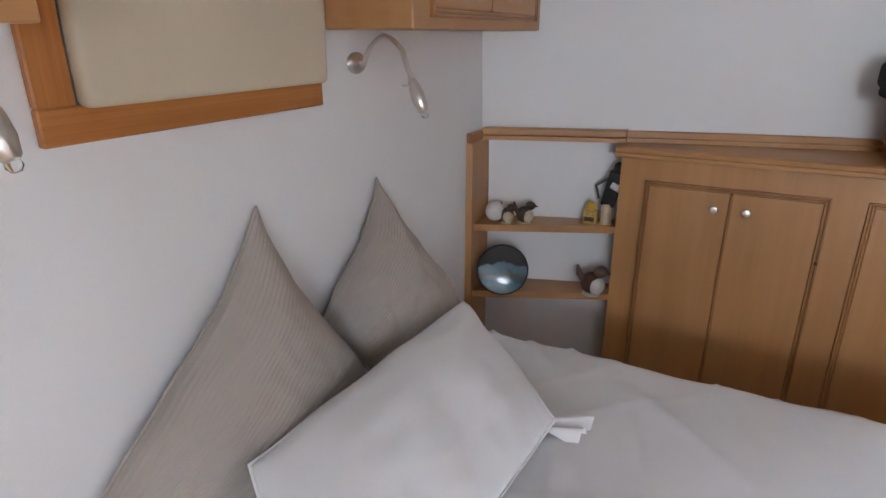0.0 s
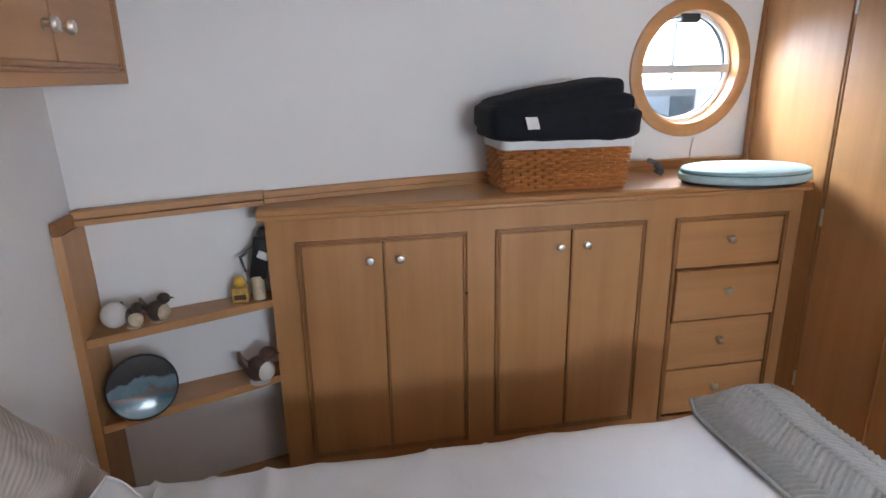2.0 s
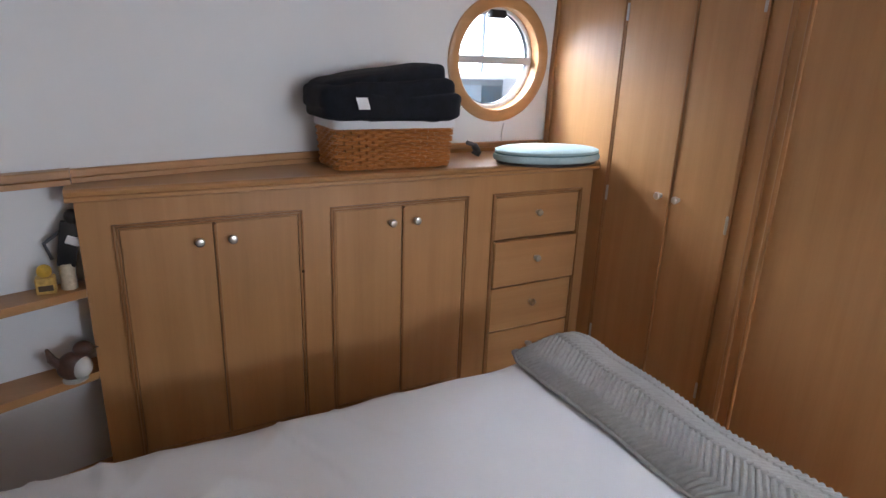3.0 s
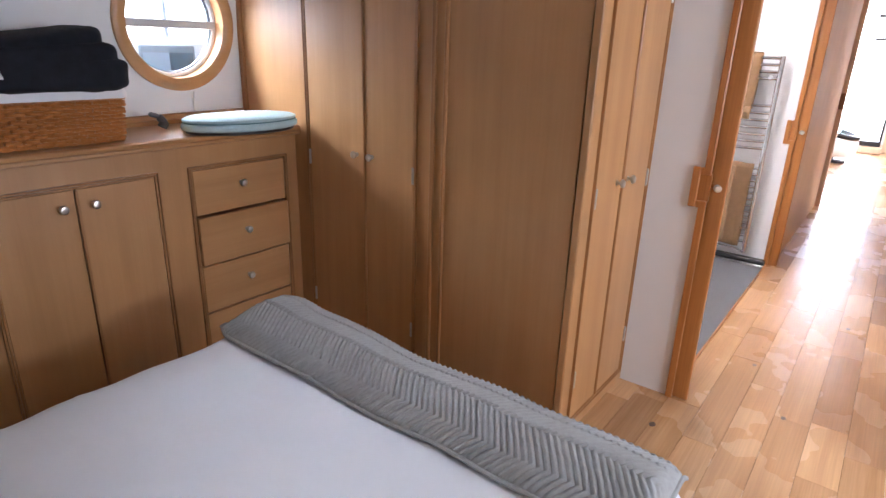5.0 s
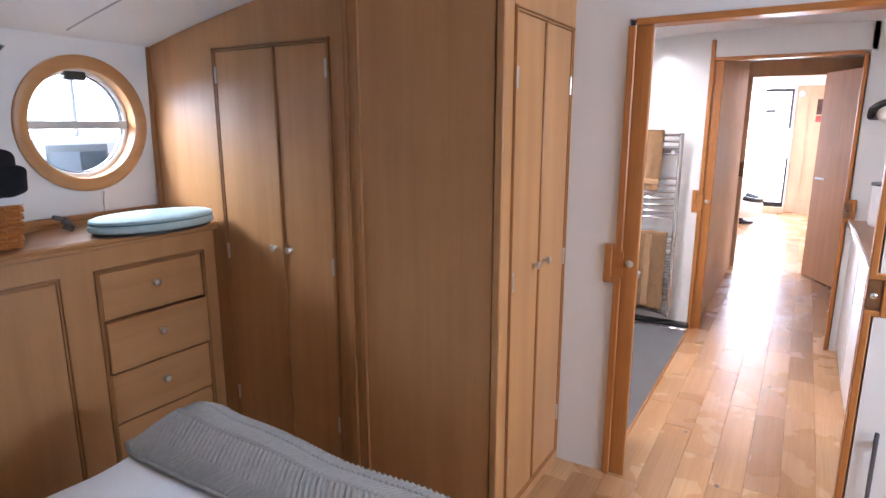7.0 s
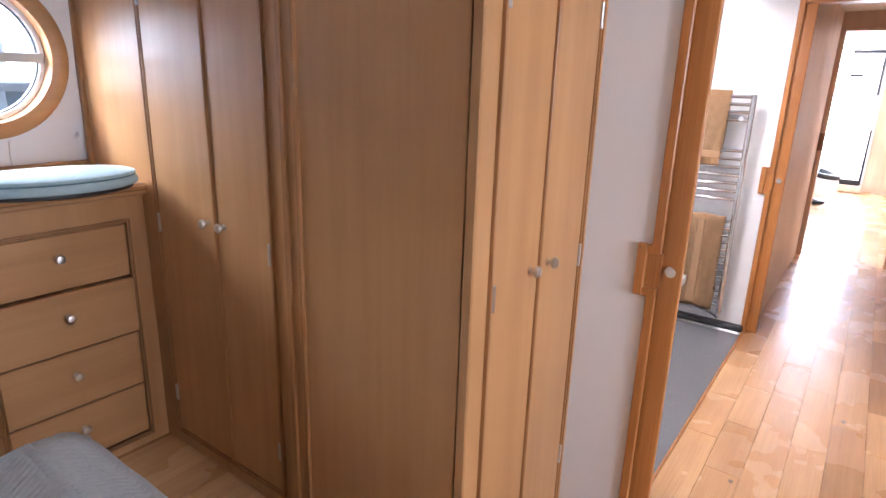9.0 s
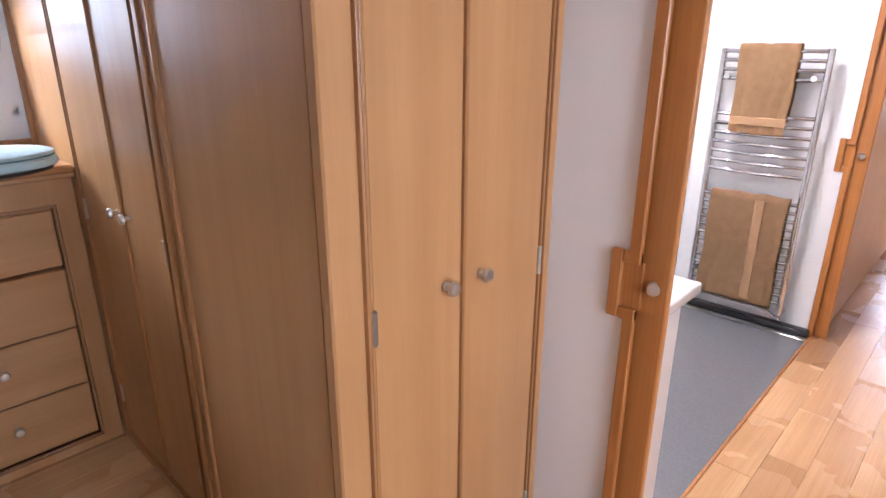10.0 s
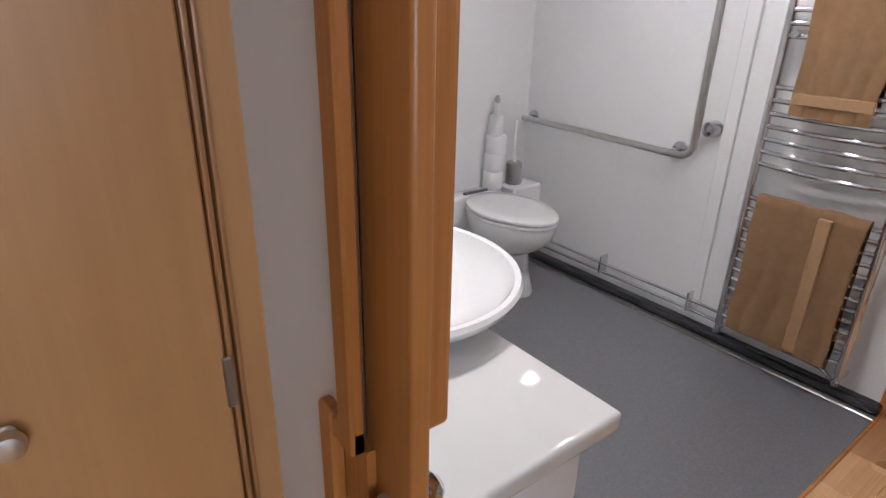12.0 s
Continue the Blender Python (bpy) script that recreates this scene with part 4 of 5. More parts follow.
t = thing("oval_cushion", (1.44, 2.43, ZT), "pale blue oval seat cushion with a dark underside", "cushion")
M = Matrix.Translation((1.44, 2.415, ZT)) @ Matrix.Rotation(radians(-6), 4, "Z")
part("underside", lathe(bmesh.new(), [(0.9, 0.0), (0.93, 0.004), (0.93, 0.012), (0.9, 0.014)], M, 72, 0.26, 0.16), BLACK, t, "black non-slip underside", True)
part("body", lathe(bmesh.new(), [(0.92, 0.0125), (0.985, 0.018), (1.0, 0.027), (0.99, 0.039), (0.96, 0.044)], M, 72, 0.26, 0.16), MINT, t, "", True)
part("piping", lathe(bmesh.new(), [(0.955, 0.043), (0.97, 0.046), (0.955, 0.050)], M, 72, 0.26, 0.16, True), plain("teal_piping", (0.12, 0.22, 0.24), 0.7), t, "darker teal piping", True)
part("top", lathe(bmesh.new(), [(0.95, 0.048), (0.975, 0.053), (0.965, 0.060), (0.9, 0.066), (0.6, 0.070), (0.2, 0.071)], M, 72, 0.26, 0.16), MINT, t, "", True)
GREYP = plain("dark_grey_plastic", (0.10, 0.10, 0.11), 0.45)
bm = bmesh.new()
tube(bm, arc([(1.20, 2.64, ZT + 0.01), (1.21, 2.64, ZT + 0.03), (1.19, 2.645, ZT + 0.055), (1.155, 2.65, ZT + 0.068)]), [0.02] * 8 + [0.016] * 8 + [0.010] * 8 + [0.006], 10)
tagged(part("window_handle", bm, GREYP, None, "", True), "small curved dark grey handle behind the cushion", "handle")

# ornaments on the corner shelf
CREAM = plain("cream_glaze", (0.55, 0.46, 0.32), 0.35, var=0.25, scale=40)
BROWN = plain("dark_brown_glaze", (0.055, 0.035, 0.022), 0.4, var=0.3, scale=40)
YELLOW = plain("yellow_toy", (0.62, 0.38, 0.04), 0.4, var=0.15, scale=60)
SHINY = plain("pearl_white_ball", (0.72, 0.70, 0.68), 0.15, var=0.1, scale=20)


def blob(bm, at, r, seg=14, turn=0.0):
    m = Matrix.Translation(at) @ Matrix.Rotation(turn, 4, "Z") @ Matrix.Diagonal((*r, 1))
    bmesh.ops.create_uvsphere(bm, u_segments=seg, v_segments=seg - 4, radius=1.0, matrix=m)
    return bm


Z1, Z2 = 0.7355, 0.4355
tagged(part("glass_ball", blob(bmesh.new(), (-0.858, 2.290, Z1 + 0.043), (0.042, 0.04, 0.043)), SHINY, None, "", True), "pearly white glass ball on the upper shelf", "ornament")


def bird(x, y, z, s, yaw, body, breast, label):
    t = thing("bird_figurine", (x, y, z), label, "figurine", "bird figurines")
    c, n = math.cos(yaw), math.sin(yaw)

    def at(a, b, h):
        return (x + s * (a * c - b * n), y + s * (a * n + b * c), z + s * h)
    bm = blob(bmesh.new(), at(0, 0, 0.40), (0.40 * s, 0.28 * s, 0.40 * s), 14, yaw)
    part("body", bm, body, t, "", True)
    part("breast", blob(bmesh.new(), at(0.14, -0.05, 0.36), (0.30 * s, 0.27 * s, 0.33 * s), 14, yaw), breast, t, "pale breast", True)
    part("head", blob(bmesh.new(), at(0.26, 0, 0.84), (0.24 * s, 0.21 * s, 0.21 * s), 14, yaw), body, t, "", True)
    part("beak", tube(bmesh.new(), [at(0.45, 0, 0.83), at(0.62, 0, 0.80)], [0.06 * s, 0.01 * s], 8), BROWN, t, "", True)
    part("tail", tube(bmesh.new(), [at(-0.25, 0, 0.45), at(-0.45, 0, 0.70), at(-0.52, 0, 1.0)], [0.14 * s, 0.11 * s, 0.04 * s], 8), body, t, "", True)
    part("stand", lathe(bmesh.new(), [(0.30 * s, 0), (0.30 * s, 0.05 * s), (0.2 * s, 0.08 * s)], Matrix.Translation((x, y, z)), 16), breast, t)


bird(-0.800, 2.285, Z1, 0.082, -0.5, BROWN, CREAM, "small dark brown and cream bird figurine on the upper shelf")
bird(-0.737, 2.32, Z1, 0.088, 0.3, BROWN, CREAM, "small brown and cream bird figurine facing the cabinet")
bird(-0.452, 2.40, Z2, 0.125, 0.1, plain("reddish_brown_glaze", (0.09, 0.045, 0.03), 0.4, var=0.3, scale=40), plain("white_glaze", (0.6, 0.58, 0.54), 0.35), "brown wren figurine with a white breast and raised tail")
t = thing("yellow_toy_duck", (-0.49, 2.44, Z1), "small yellow toy duck in a box on the shelf", "toy")
part("box", box(-0.520, -0.465, 2.42, 2.465, Z1, Z1 + 0.055, 0.004), plain("yellow_box", (0.55, 0.36, 0.10), 0.5, var=0.3, scale=60), t)
part("head", blob(bmesh.new(), (-0.492, 2.442, Z1 + 0.072), (0.022, 0.020, 0.022)), YELLOW, t, "", True)
part("label_bar", box(-0.512, -0.472, 2.418, 2.4205, Z1 + 0.012, Z1 + 0.03), BROWN, t)
t = thing("black_white_figure", (-0.44, 2.46, Z1), "black and white angular figure leaning on the cabinet side", "ornament")
FM = Matrix.Translation((-0.432, 2.46, Z1 + 0.075)) @ Matrix.Rotation(radians(11), 4, "Y")
bm = bx(bmesh.new(), -0.028, 0.028, -0.014, 0.014, 0.0, 0.15, 0.008, 2)
bmesh.ops.transform(bm, matrix=FM, verts=bm.verts)
part("body", bm, BLACK, t, "", True)
bm = bx(bmesh.new(), -0.031, 0.031, -0.017, 0.017, 0.075, 0.105, 0.004)
bmesh.ops.transform(bm, matrix=FM @ Matrix.Rotation(radians(14), 4, "Y"), verts=bm.verts)
part("sash", bm, LABEL, t, "white slanted band")
part("base", lathe(bmesh.new(), [(0.024, 0), (0.023, 0.07), (0.020, 0.085)], Matrix.Translation((-0.432, 2.46, Z1)), 14), CREAM, t, "", True)
part("arm", tube(bmesh.new(), [FM @ Vector((-0.02, 0, 0.12)), FM @ Vector((-0.065, 0, 0.07)), FM @ Vector((-0.04, 0, 0.02))], 0.006, 8), GREYP, t, "", True)
part("head", blob(bmesh.new(), FM @ Vector((0.004, 0, 0.165)), (0.024, 0.022, 0.026)), BLACK, t, "", True)

PLATE, pn, pb = mat("painted_seascape_plate")
pv, _ = coords(pn)
sep = pn.nodes.new("ShaderNodeSeparateXYZ")
pn.links.new(pv, sep.inputs[0])
add = pn.nodes.new("ShaderNodeMath")
add.operation = "ADD"
sc = pn.nodes.new("ShaderNodeMath")
sc.operation, = ("MULTIPLY",)
sc.inputs[1].default_value = 0.10
pn.links.new(tex(pn, pv, 14, 4), sc.inputs[0])
pn.links.new(sep.outputs["Z"], add.inputs[0])
pn.links.new(sc.outputs[0], add.inputs[1])
mr = pn.nodes.new("ShaderNodeMapRange")
mr.inputs["From Min"].default_value, mr.inputs["From Max"].default_value = 0.45, 0.70
pn.links.new(add.outputs[0], mr.inputs[0])
pn.links.new(ramp(pn, mr.outputs[0], [(0.0, (0.04, 0.09, 0.12)), (0.25, (0.16, 0.24, 0.27)), (0.34, (0.06, 0.14, 0.18)), (0.46, (0.15, 0.11, 0.08)), (0.52, (0.14, 0.22, 0.26)), (0.62, (0.19, 0.27, 0.31)), (0.66, (0.05, 0.05, 0.05)), (1.0, (0.11, 0.105, 0.10))]), pb.inputs["Base Color"])
pb.inputs["Roughness"].default_value = 0.12
way = Vector((0.45, -1.0, 0.22)).normalized()
M = Matrix.Translation((-0.798, 2.245, Z2 + 0.103)) @ way.to_track_quat("Z", "Y").to_matrix().to_4x4()
t = thing("decorative_plate", (-0.80, 2.27, Z2), "round decorative plate painted with a blue seascape", "plate")
part("dish", lathe(bmesh.new(), [(0.03, -0.012), (0.06, -0.012), (0.105, 0.0), (0.108, 0.003), (0.102, 0.006), (0.070, -0.003), (0.01, -0.004)], M, 48), PLATE, t, "", True)
part("rim", lathe(bmesh.new(), [(0.103, 0.003), (0.1095, 0.001), (0.1095, 0.005), (0.103, 0.0075)], M, 48, hollow=True), BLACK, t, "thin dark rim", True)

# ---------------------------------------------------------------- bathroom
t = thing("vanity_unit", (2.6, 1.3, 0), "white vanity unit with a glossy white top", "vanity")
part("body", box(2.427, 2.757, 0.735, 2.05, 0.0, 0.783, 0.004), GLOSSWHITE, t)
part("top", box(2.427, 2.803, 0.702, 2.07, 0.784, 0.820, 0.010, 3), VANITY, t, "glossy white top with rounded edge", True)
t = thing("wash_basin", (2.66, 1.25, 0.83), "white ceramic basin on the vanity top", "basin")
M = Matrix.Translation((2.70, 1.215, 0.821))
part("bowl", lathe(bmesh.new(), [(0.66, 0.0), (0.74, 0.005), (0.88, 0.03), (0.98, 0.055), (1.0, 0.068), (0.985, 0.077), (0.94, 0.075), (0.86, 0.045), (0.6, 0.018), (0.1, 0.012)], M, 64, 0.268, 0.285), CERAMIC, t, "", True)
part("waste", lathe(bmesh.new(), [(0.022, 0.0121), (0.022, 0.016), (0.015, 0.018)], M, 20), CHROME, t, "chrome waste", True)

t = thing("toilet", (4.13, 2.4, 0), "white ceramic toilet with a closed lid", "toilet")
TX = 4.125


def egg(bm, y0, y1, w, zs, squeeze=None):
    rows = []
    for z, k, back in zs:
        pts = []
        for q in range(48):
            a = 2 * math.pi * q / 48
            yy = math.sin(a)
            xx = math.cos(a) * (1 - 0.12 * max(0, -yy))
            cy, hy = (y0 + y1) / 2, (y1 - y0) / 2
            pts.append((TX + xx * w * k, cy + back + yy * hy * k, z))
        rows.append(ring(bm, pts))
    for a, b in zip(rows, rows[1:]):
        skin(bm, a, b)
    bm.faces.new(rows[0][::-1])
    bm.faces.new(rows[-1])
    return bm


part("pedestal", egg(bmesh.new(), 2.03, 2.57, 0.175, [(0.003, 0.72, 0.03), (0.02, 0.74, 0.03), (0.13, 0.66, 0.05), (0.14, 0.68, 0.05), (0.22, 0.66, 0.06)]), CERAMIC, t, "", True)
part("bowl", egg(bmesh.new(), 2.03, 2.57, 0.19, [(0.221, 0.66, 0.06), (0.27, 0.80, 0.02), (0.33, 0.95, 0.0), (0.385, 1.0, 0.0), (0.40, 0.98, 0.0)]), CERAMIC, t, "", True)
part("seat", egg(bmesh.new(), 2.02, 2.57, 0.195, [(0.4015, 0.98, 0.0), (0.406, 1.0, 0.0), (0.416, 1.0, 0.0), (0.42, 0.985, 0.0)]), CERAMIC, t, "", True)
part("lid", egg(bmesh.new(), 2.02, 2.57, 0.195, [(0.4245, 0.98, 0.0), (0.428, 1.0, 0.0), (0.438, 0.995, 0.0), (0.446, 0.93, 0.0), (0.449, 0.7, 0.0)]), CERAMIC, t, "", True)
part("back_ledge", box(TX - 0.18, TX + 0.18, 2.55, 2.658, 0.0, 0.44, 0.02, 3), CERAMIC, t, "", True)
part("lid_hinge", box(TX - 0.08, TX + 0.08, 2.565, 2.585, 0.441, 0.456, 0.005, 2), GREYP, t, "grey hinge bar")
t = thing("paper_holder", (4.27, 2.60, 0.44), "tall white paper roll holder with a steel finial", "roll holder")
for k in range(3):
    part("paper_roll", lathe(bmesh.new(), [(0.02, 0.0), (0.052, 0.001), (0.055, 0.006), (0.055, 0.091), (0.051, 0.096), (0.02, 0.0965)], Matrix.Translation((4.27 + 0.003 * (k - 1), 2.60 - 0.002 * k, 0.442 + 0.097 * k)), 28), LABEL, t, "", True)
part("paper_roll", lathe(bmesh.new(), [(0.015, 0.0), (0.038, 0.001), (0.040, 0.006), (0.038, 0.10), (0.032, 0.108), (0.01, 0.109)], Matrix.Translation((4.268, 2.60, 0.7335)), 28), LABEL, t, "slim wrapped roll on top", True)
part("rod", tube(bmesh.new(), [(4.27, 2.60, 0.84), (4.27, 2.60, 0.90)], 0.014, 12), LABEL, t)
part("finial", lathe(bmesh.new(), [(0.012, 0.90), (0.016, 0.915), (0.010, 0.935), (0.003, 0.94)], Matrix.Translation((4.27, 2.60, 0)), 16), STEEL, t, "", True)
t = thing("toilet_brush", (4.40, 2.58, 0.44), "steel toilet brush pot with a white handle", "toilet brush")
part("shelf_block", box(4.34, XB - 0.002, 2.50, 2.658, 0.0, 0.445, 0.01), GLOSSWHITE, t)
part("pot", lathe(bmesh.new(), [(0.042, 0.446), (0.045, 0.45), (0.045, 0.565), (0.04, 0.57), (0.012, 0.571)], Matrix.Translation((4.41, 2.585, 0)), 24), STEEL, t, "", True)
part("handle", tube(bmesh.new(), [(4.41, 2.585, 0.57), (4.405, 2.585, 0.80)], [0.010, 0.008], 12), LABEL, t, "", True)

t = thing("grab_rail", (4.5, 2.1, 0.85), "angled stainless steel grab rail on the white wall", "grab rail")
GX = 4.485
p = [(GX, 2.615, 0.802), (GX, 2.2, 0.799), (GX, 1.70, 0.792)]
p += [(GX, 1.66 - 0.06 * math.sin(a) , 0.852 - 0.06 * math.cos(a)) for a in [math.pi / 2 * k / 6 for k in range(7)]]
p += [(GX, 1.60, 1.2), (GX, 1.60, 1.75)]
part("tube", tube(bmesh.new(), p, 0.016, 14), STEEL, t, "", True)
for y, z in ((2.605, 0.802), (1.70, 0.800), (1.60, 1.72)):
    bm = tube(bmesh.new(), [(GX + 0.005, y, z), (XB - 0.01, y, z)], 0.012, 12)
    lathe(bm, [(0.036, 0), (0.036, 0.008), (0.03, 0.012)], Matrix.Translation((XB - 0.001, y, z)) @ Vector((-1, 0, 0)).to_track_quat("Z", "Y").to_matrix().to_4x4(), 24)
    part("flange", bm, CHROME, t, "", True)
bm = lathe(bmesh.new(), [(0.036, 0), (0.036, 0.012), (0.03, 0.05), (0.016, 0.06)], Matrix.Translation((XB - 0.001, 1.555, 0.915)) @ Vector((-1, 0.35, 0)).to_track_quat("Z", "Y").to_matrix().to_4x4(), 24)
part("flange", bm, CHROME, t, "", True)

wall("trim_bath_batten", box(XB - 0.022, XB - 0.001, 1.465, 1.52, 0.10, 2.1, 0.003), "white vertical casing strip on the bathroom wall", GLOSSWHITE, "trim")
wall("baseboard", box(XB - 0.065, XB - 0.001, 0.70, 2.66, 0.003, 0.040, 0.018, 4), "dark glossy coved skirting", DARKRUBBER, "baseboard")
wall("trim_bath_strip", box(XB - 0.098, XB - 0.066, 0.70, 2.66, 0.003, 0.009, 0.003), "metal floor strip along the skirting", STEEL, "trim")
wall("threshold", box(XD + 0.078, XB - 0.001, 0.690, 0.702, -0.01, 0.005, 0.002), "wooden edging between bathroom vinyl and planks", PINE_Y, "threshold")
t = thing("heating_pipes", (4.50, 1.9, 0.15), "pair of chrome heating pipes clipped low on the wall", "pipes")
for z in (0.150, 0.105):
    part("pipe", tube(bmesh.new(), arc([(4.505, 2.63, z), (4.505, 1.9, z), (4.505, 1.39, z), (4.50, 1.345, z - 0.01), (4.455, 1.32, z - 0.005)], 5), 0.0075, 10), CHROME, t, "", True)
for y in (2.0, 1.50):
    part("clip", box(4.497, XB - 0.001, y - 0.006, y + 0.006, 0.09, 0.185, 0.003), CHROME, t)

t = thing("towel_radiator", (4.47, 1.05, 0.1), "tall chrome ladder towel radiator on the white wall", "radiator")
RX = 4.455
for y in (0.845, 1.318):
    part("upright", tube(bmesh.new(), [(RX, y, 0.13), (RX, y, 1.442)], 0.016, 14), CHROME, t, "", True)
zs = [1.430, 1.387, 1.343, 1.300] + [1.124 - 0.0475 * k for k in range(7)] + [0.702 - 0.044 * k for k in range(13)]
for z in zs:
    p = [(RX - 0.035 * math.sin(math.pi * k / 10), 0.845 + 0.473 * k / 10, z) for k in range(11)]
    part("rung", tube(bmesh.new(), p, 0.010, 10), CHROME, t, "", True)
for y, z in ((0.89, 1.330), (1.28, 1.330), (0.89, 0.3), (1.28, 0.3)):
    part("bracket", tube(bmesh.new(), [(RX - 0.03, y, z - 0.022), (XB - 0.001, y, z - 0.022)], 0.014, 14), CHROME, t, "", True)
for y in (0.845, 1.318):
    bm = tube(bmesh.new(), [(RX, y, 0.135), (RX, y, 0.085)], 0.012, 12)
    tube(bm, [(RX - 0.03, y, 0.10), (XB - 0.002, y, 0.10)], 0.010, 12)
    part("valve", bm, CHROME, t, "", True)
part("lower_pipe", tube(bmesh.new(), arc([(RX, 0.86, 0.095), (4.50, 0.93, 0.10), (4.505, 1.13, 0.105), (4.50, 1.30, 0.110)]), 0.0075, 10), CHROME, t, "", True)


def towel(y0, y1, ztop, zf, zb, bands, label, seed, skew=0.0):
    t = thing("towel", (RX, (y0 + y1) / 2, zf), label, "towel", "towels")
    bm = bmesh.new()
    NP, NQ = 46, 60
    path = []
    Lf, Lb = ztop - zf, ztop - zb
    for k in range(NP + 1):
        a = k / NP
        if a < 0.52:
            path.append((-0.052, zf + Lf * (a / 0.52)))
        elif a < 0.6:
            q = (a - 0.52) / 0.08 * math.pi
            path.append((-0.030 - 0.022 * math.cos(q), ztop + 0.018 * math.sin(q)))
        else:
            path.append((-0.008, ztop - Lb * (a - 0.6) / 0.4))
    g = []
    for i in range(NQ + 1):
        u = i / NQ
        row = []
        for k, (dx, z) in enumerate(path):
            y = y0 + (y1 - y0) * u
            hang = max(0.0, (ztop - z) / max(Lf, 0.01))
            fold = 0.010 * math.sin(u * 13 + 3 * z + seed) * hang + 0.010 * noise.noise(Vector((u * 3, z * 5, seed))) * hang
            y += skew * hang * (0.5 - u) + 0.010 * noise.noise(Vector((z * 6, seed, u)))
            row.append(bm.verts.new((RX - 0.012 + dx - abs(fold) * (1 if dx < -0.03 else 0), y, z + 0.006 * noise.noise(Vector((u * 5, seed, 1))))))
        g.append(row)
    for a, b in zip(g, g[1:]):
        skin(bm, a, b, False)
    geo = bmesh.ops.solidify(bm, geom=bm.faces[:], thickness=0.007)
    part("cloth", bm, TOWEL, t, "", True)
    return t


t = towel(0.955, 1.225, 1.448, 1.040, 1.10, 1, "folded light brown towel hanging from the top rungs", 1.0, 0.02)
bm = bmesh.new()
bx(bm, RX - 0.078, RX - 0.066, 0.963, 1.213, 1.080, 1.120, 0.003)
part("woven_band", bm, TOWELBAND, t, "flat woven band")
t = towel(0.885, 1.258, 0.722, 0.165, 0.135, 1, "large light brown towel folded over the lower rungs", 4.0, 0.0)
bm = bmesh.new()
bx(bm, RX - 0.082, RX - 0.066, 0.985, 1.03, 0.18, 0.712, 0.003)
part("woven_band", bm, TOWELBAND, t, "flat woven band")
for k in BATH_SPOTS:
    t = thing("downlight", (k[0], k[1], 2.05), "small recessed ceiling downlight", "downlight", "downlights")
    part("bezel", lathe(bmesh.new(), [(0.052, 0.0), (0.055, -0.006), (0.045, -0.010), (0.044, 0.0)], Matrix.Translation((k[0], k[1], crown(k[1]) - 0.001)), 24, hollow=True), CHROME, t, "", True)

# ---------------------------------------------------------------- washing place across from the bathroom
tagged(part("counter_top", box(2.43, XB - 0.005, -0.875, -0.205, 0.872, 0.90, 0.004), WORKTOP), "brown wooden worktop beside the passage", "worktop")
tagged(part("edge_strip", box(2.43, XB - 0.005, -0.2035, -0.195, 0.868, 0.902, 0.002), plain("white_edging", (0.75, 0.75, 0.76), 0.2)), "white edging strip along the brown worktop", "edging")
for a, b in ((3.16, 3.84), (3.845, 4.55)):
    t = thing("washroom_cabinet", ((a + b) / 2, -0.5, 0), "white cabinet with oak sides under the brown worktop", "cabinet", "washroom cabinets")
    part("body", box(a, b, -0.87, -0.245, 0.0, 0.868), OAK, t)
    part("door", box(a + 0.03, b - 0.01, -0.243, -0.225, 0.05, 0.85, 0.003), GLOSSWHITE, t, "gloss white door")
part_end = box(3.135, 3.158, -0.87, -0.205, 0.0, 0.868, 0.002)
tagged(part("end_panel", part_end, WORKTOP), "dark brown end panel under the worktop", "panel")
t = thing("ribbed_container", (4.36, -0.38, 0.9), "white ribbed container with a grey lid on the worktop", "container")
bm = bmesh.new()
lathe(bm, [(0.085, 0.0), (0.09, 0.01), (0.095, 0.24), (0.09, 0.245)], Matrix.Translation((4.36, -0.37, 0.901)), 40)
part("tub", bm, GLOSSWHITE, t, "", True)
part("lid", lathe(bmesh.new(), [(0.098, 0.0), (0.10, 0.006), (0.095, 0.014), (0.02, 0.016)], Matrix.Translation((4.36, -0.37, 1.1465)), 40), GREYP, t, "grey lid", True)
t = thing("wall_lamp", (4.55, -0.30, 1.55), "black wall lamp with a white round shade", "lamp")
part("bracket", tube(bmesh.new(), arc([(XB - 0.001, -0.235, 1.55), (4.50, -0.24, 1.60), (4.47, -0.31, 1.635), (4.48, -0.38, 1.59)]), 0.022, 10), BLACK, t, "", True)
part("back_plate", box(XB - 0.02, XB - 0.0005, -0.29, -0.225, 1.53, 1.59, 0.006, 2), GREYP, t)
part("shade", blob(bmesh.new(), (4.46, -0.315, 1.565), (0.06, 0.06, 0.05), 18), LABEL, t, "white round shade", True)
t = thing("pull_handle", (2.3, -0.225, 0.3), "long grey pull handle on the white panel", "handle")
part("bar", box(XD - 0.03, XD - 0.02, -0.232, -0.218, 0.10, 0.47, 0.004, 2), GREYP, t)
part("foot", box(XD - 0.021, XD - 0.0005, -0.230, -0.220, 0.14, 0.16), GREYP, t)
part("foot", box(XD - 0.021, XD - 0.0005, -0.230, -0.220, 0.41, 0.43), GREYP, t)

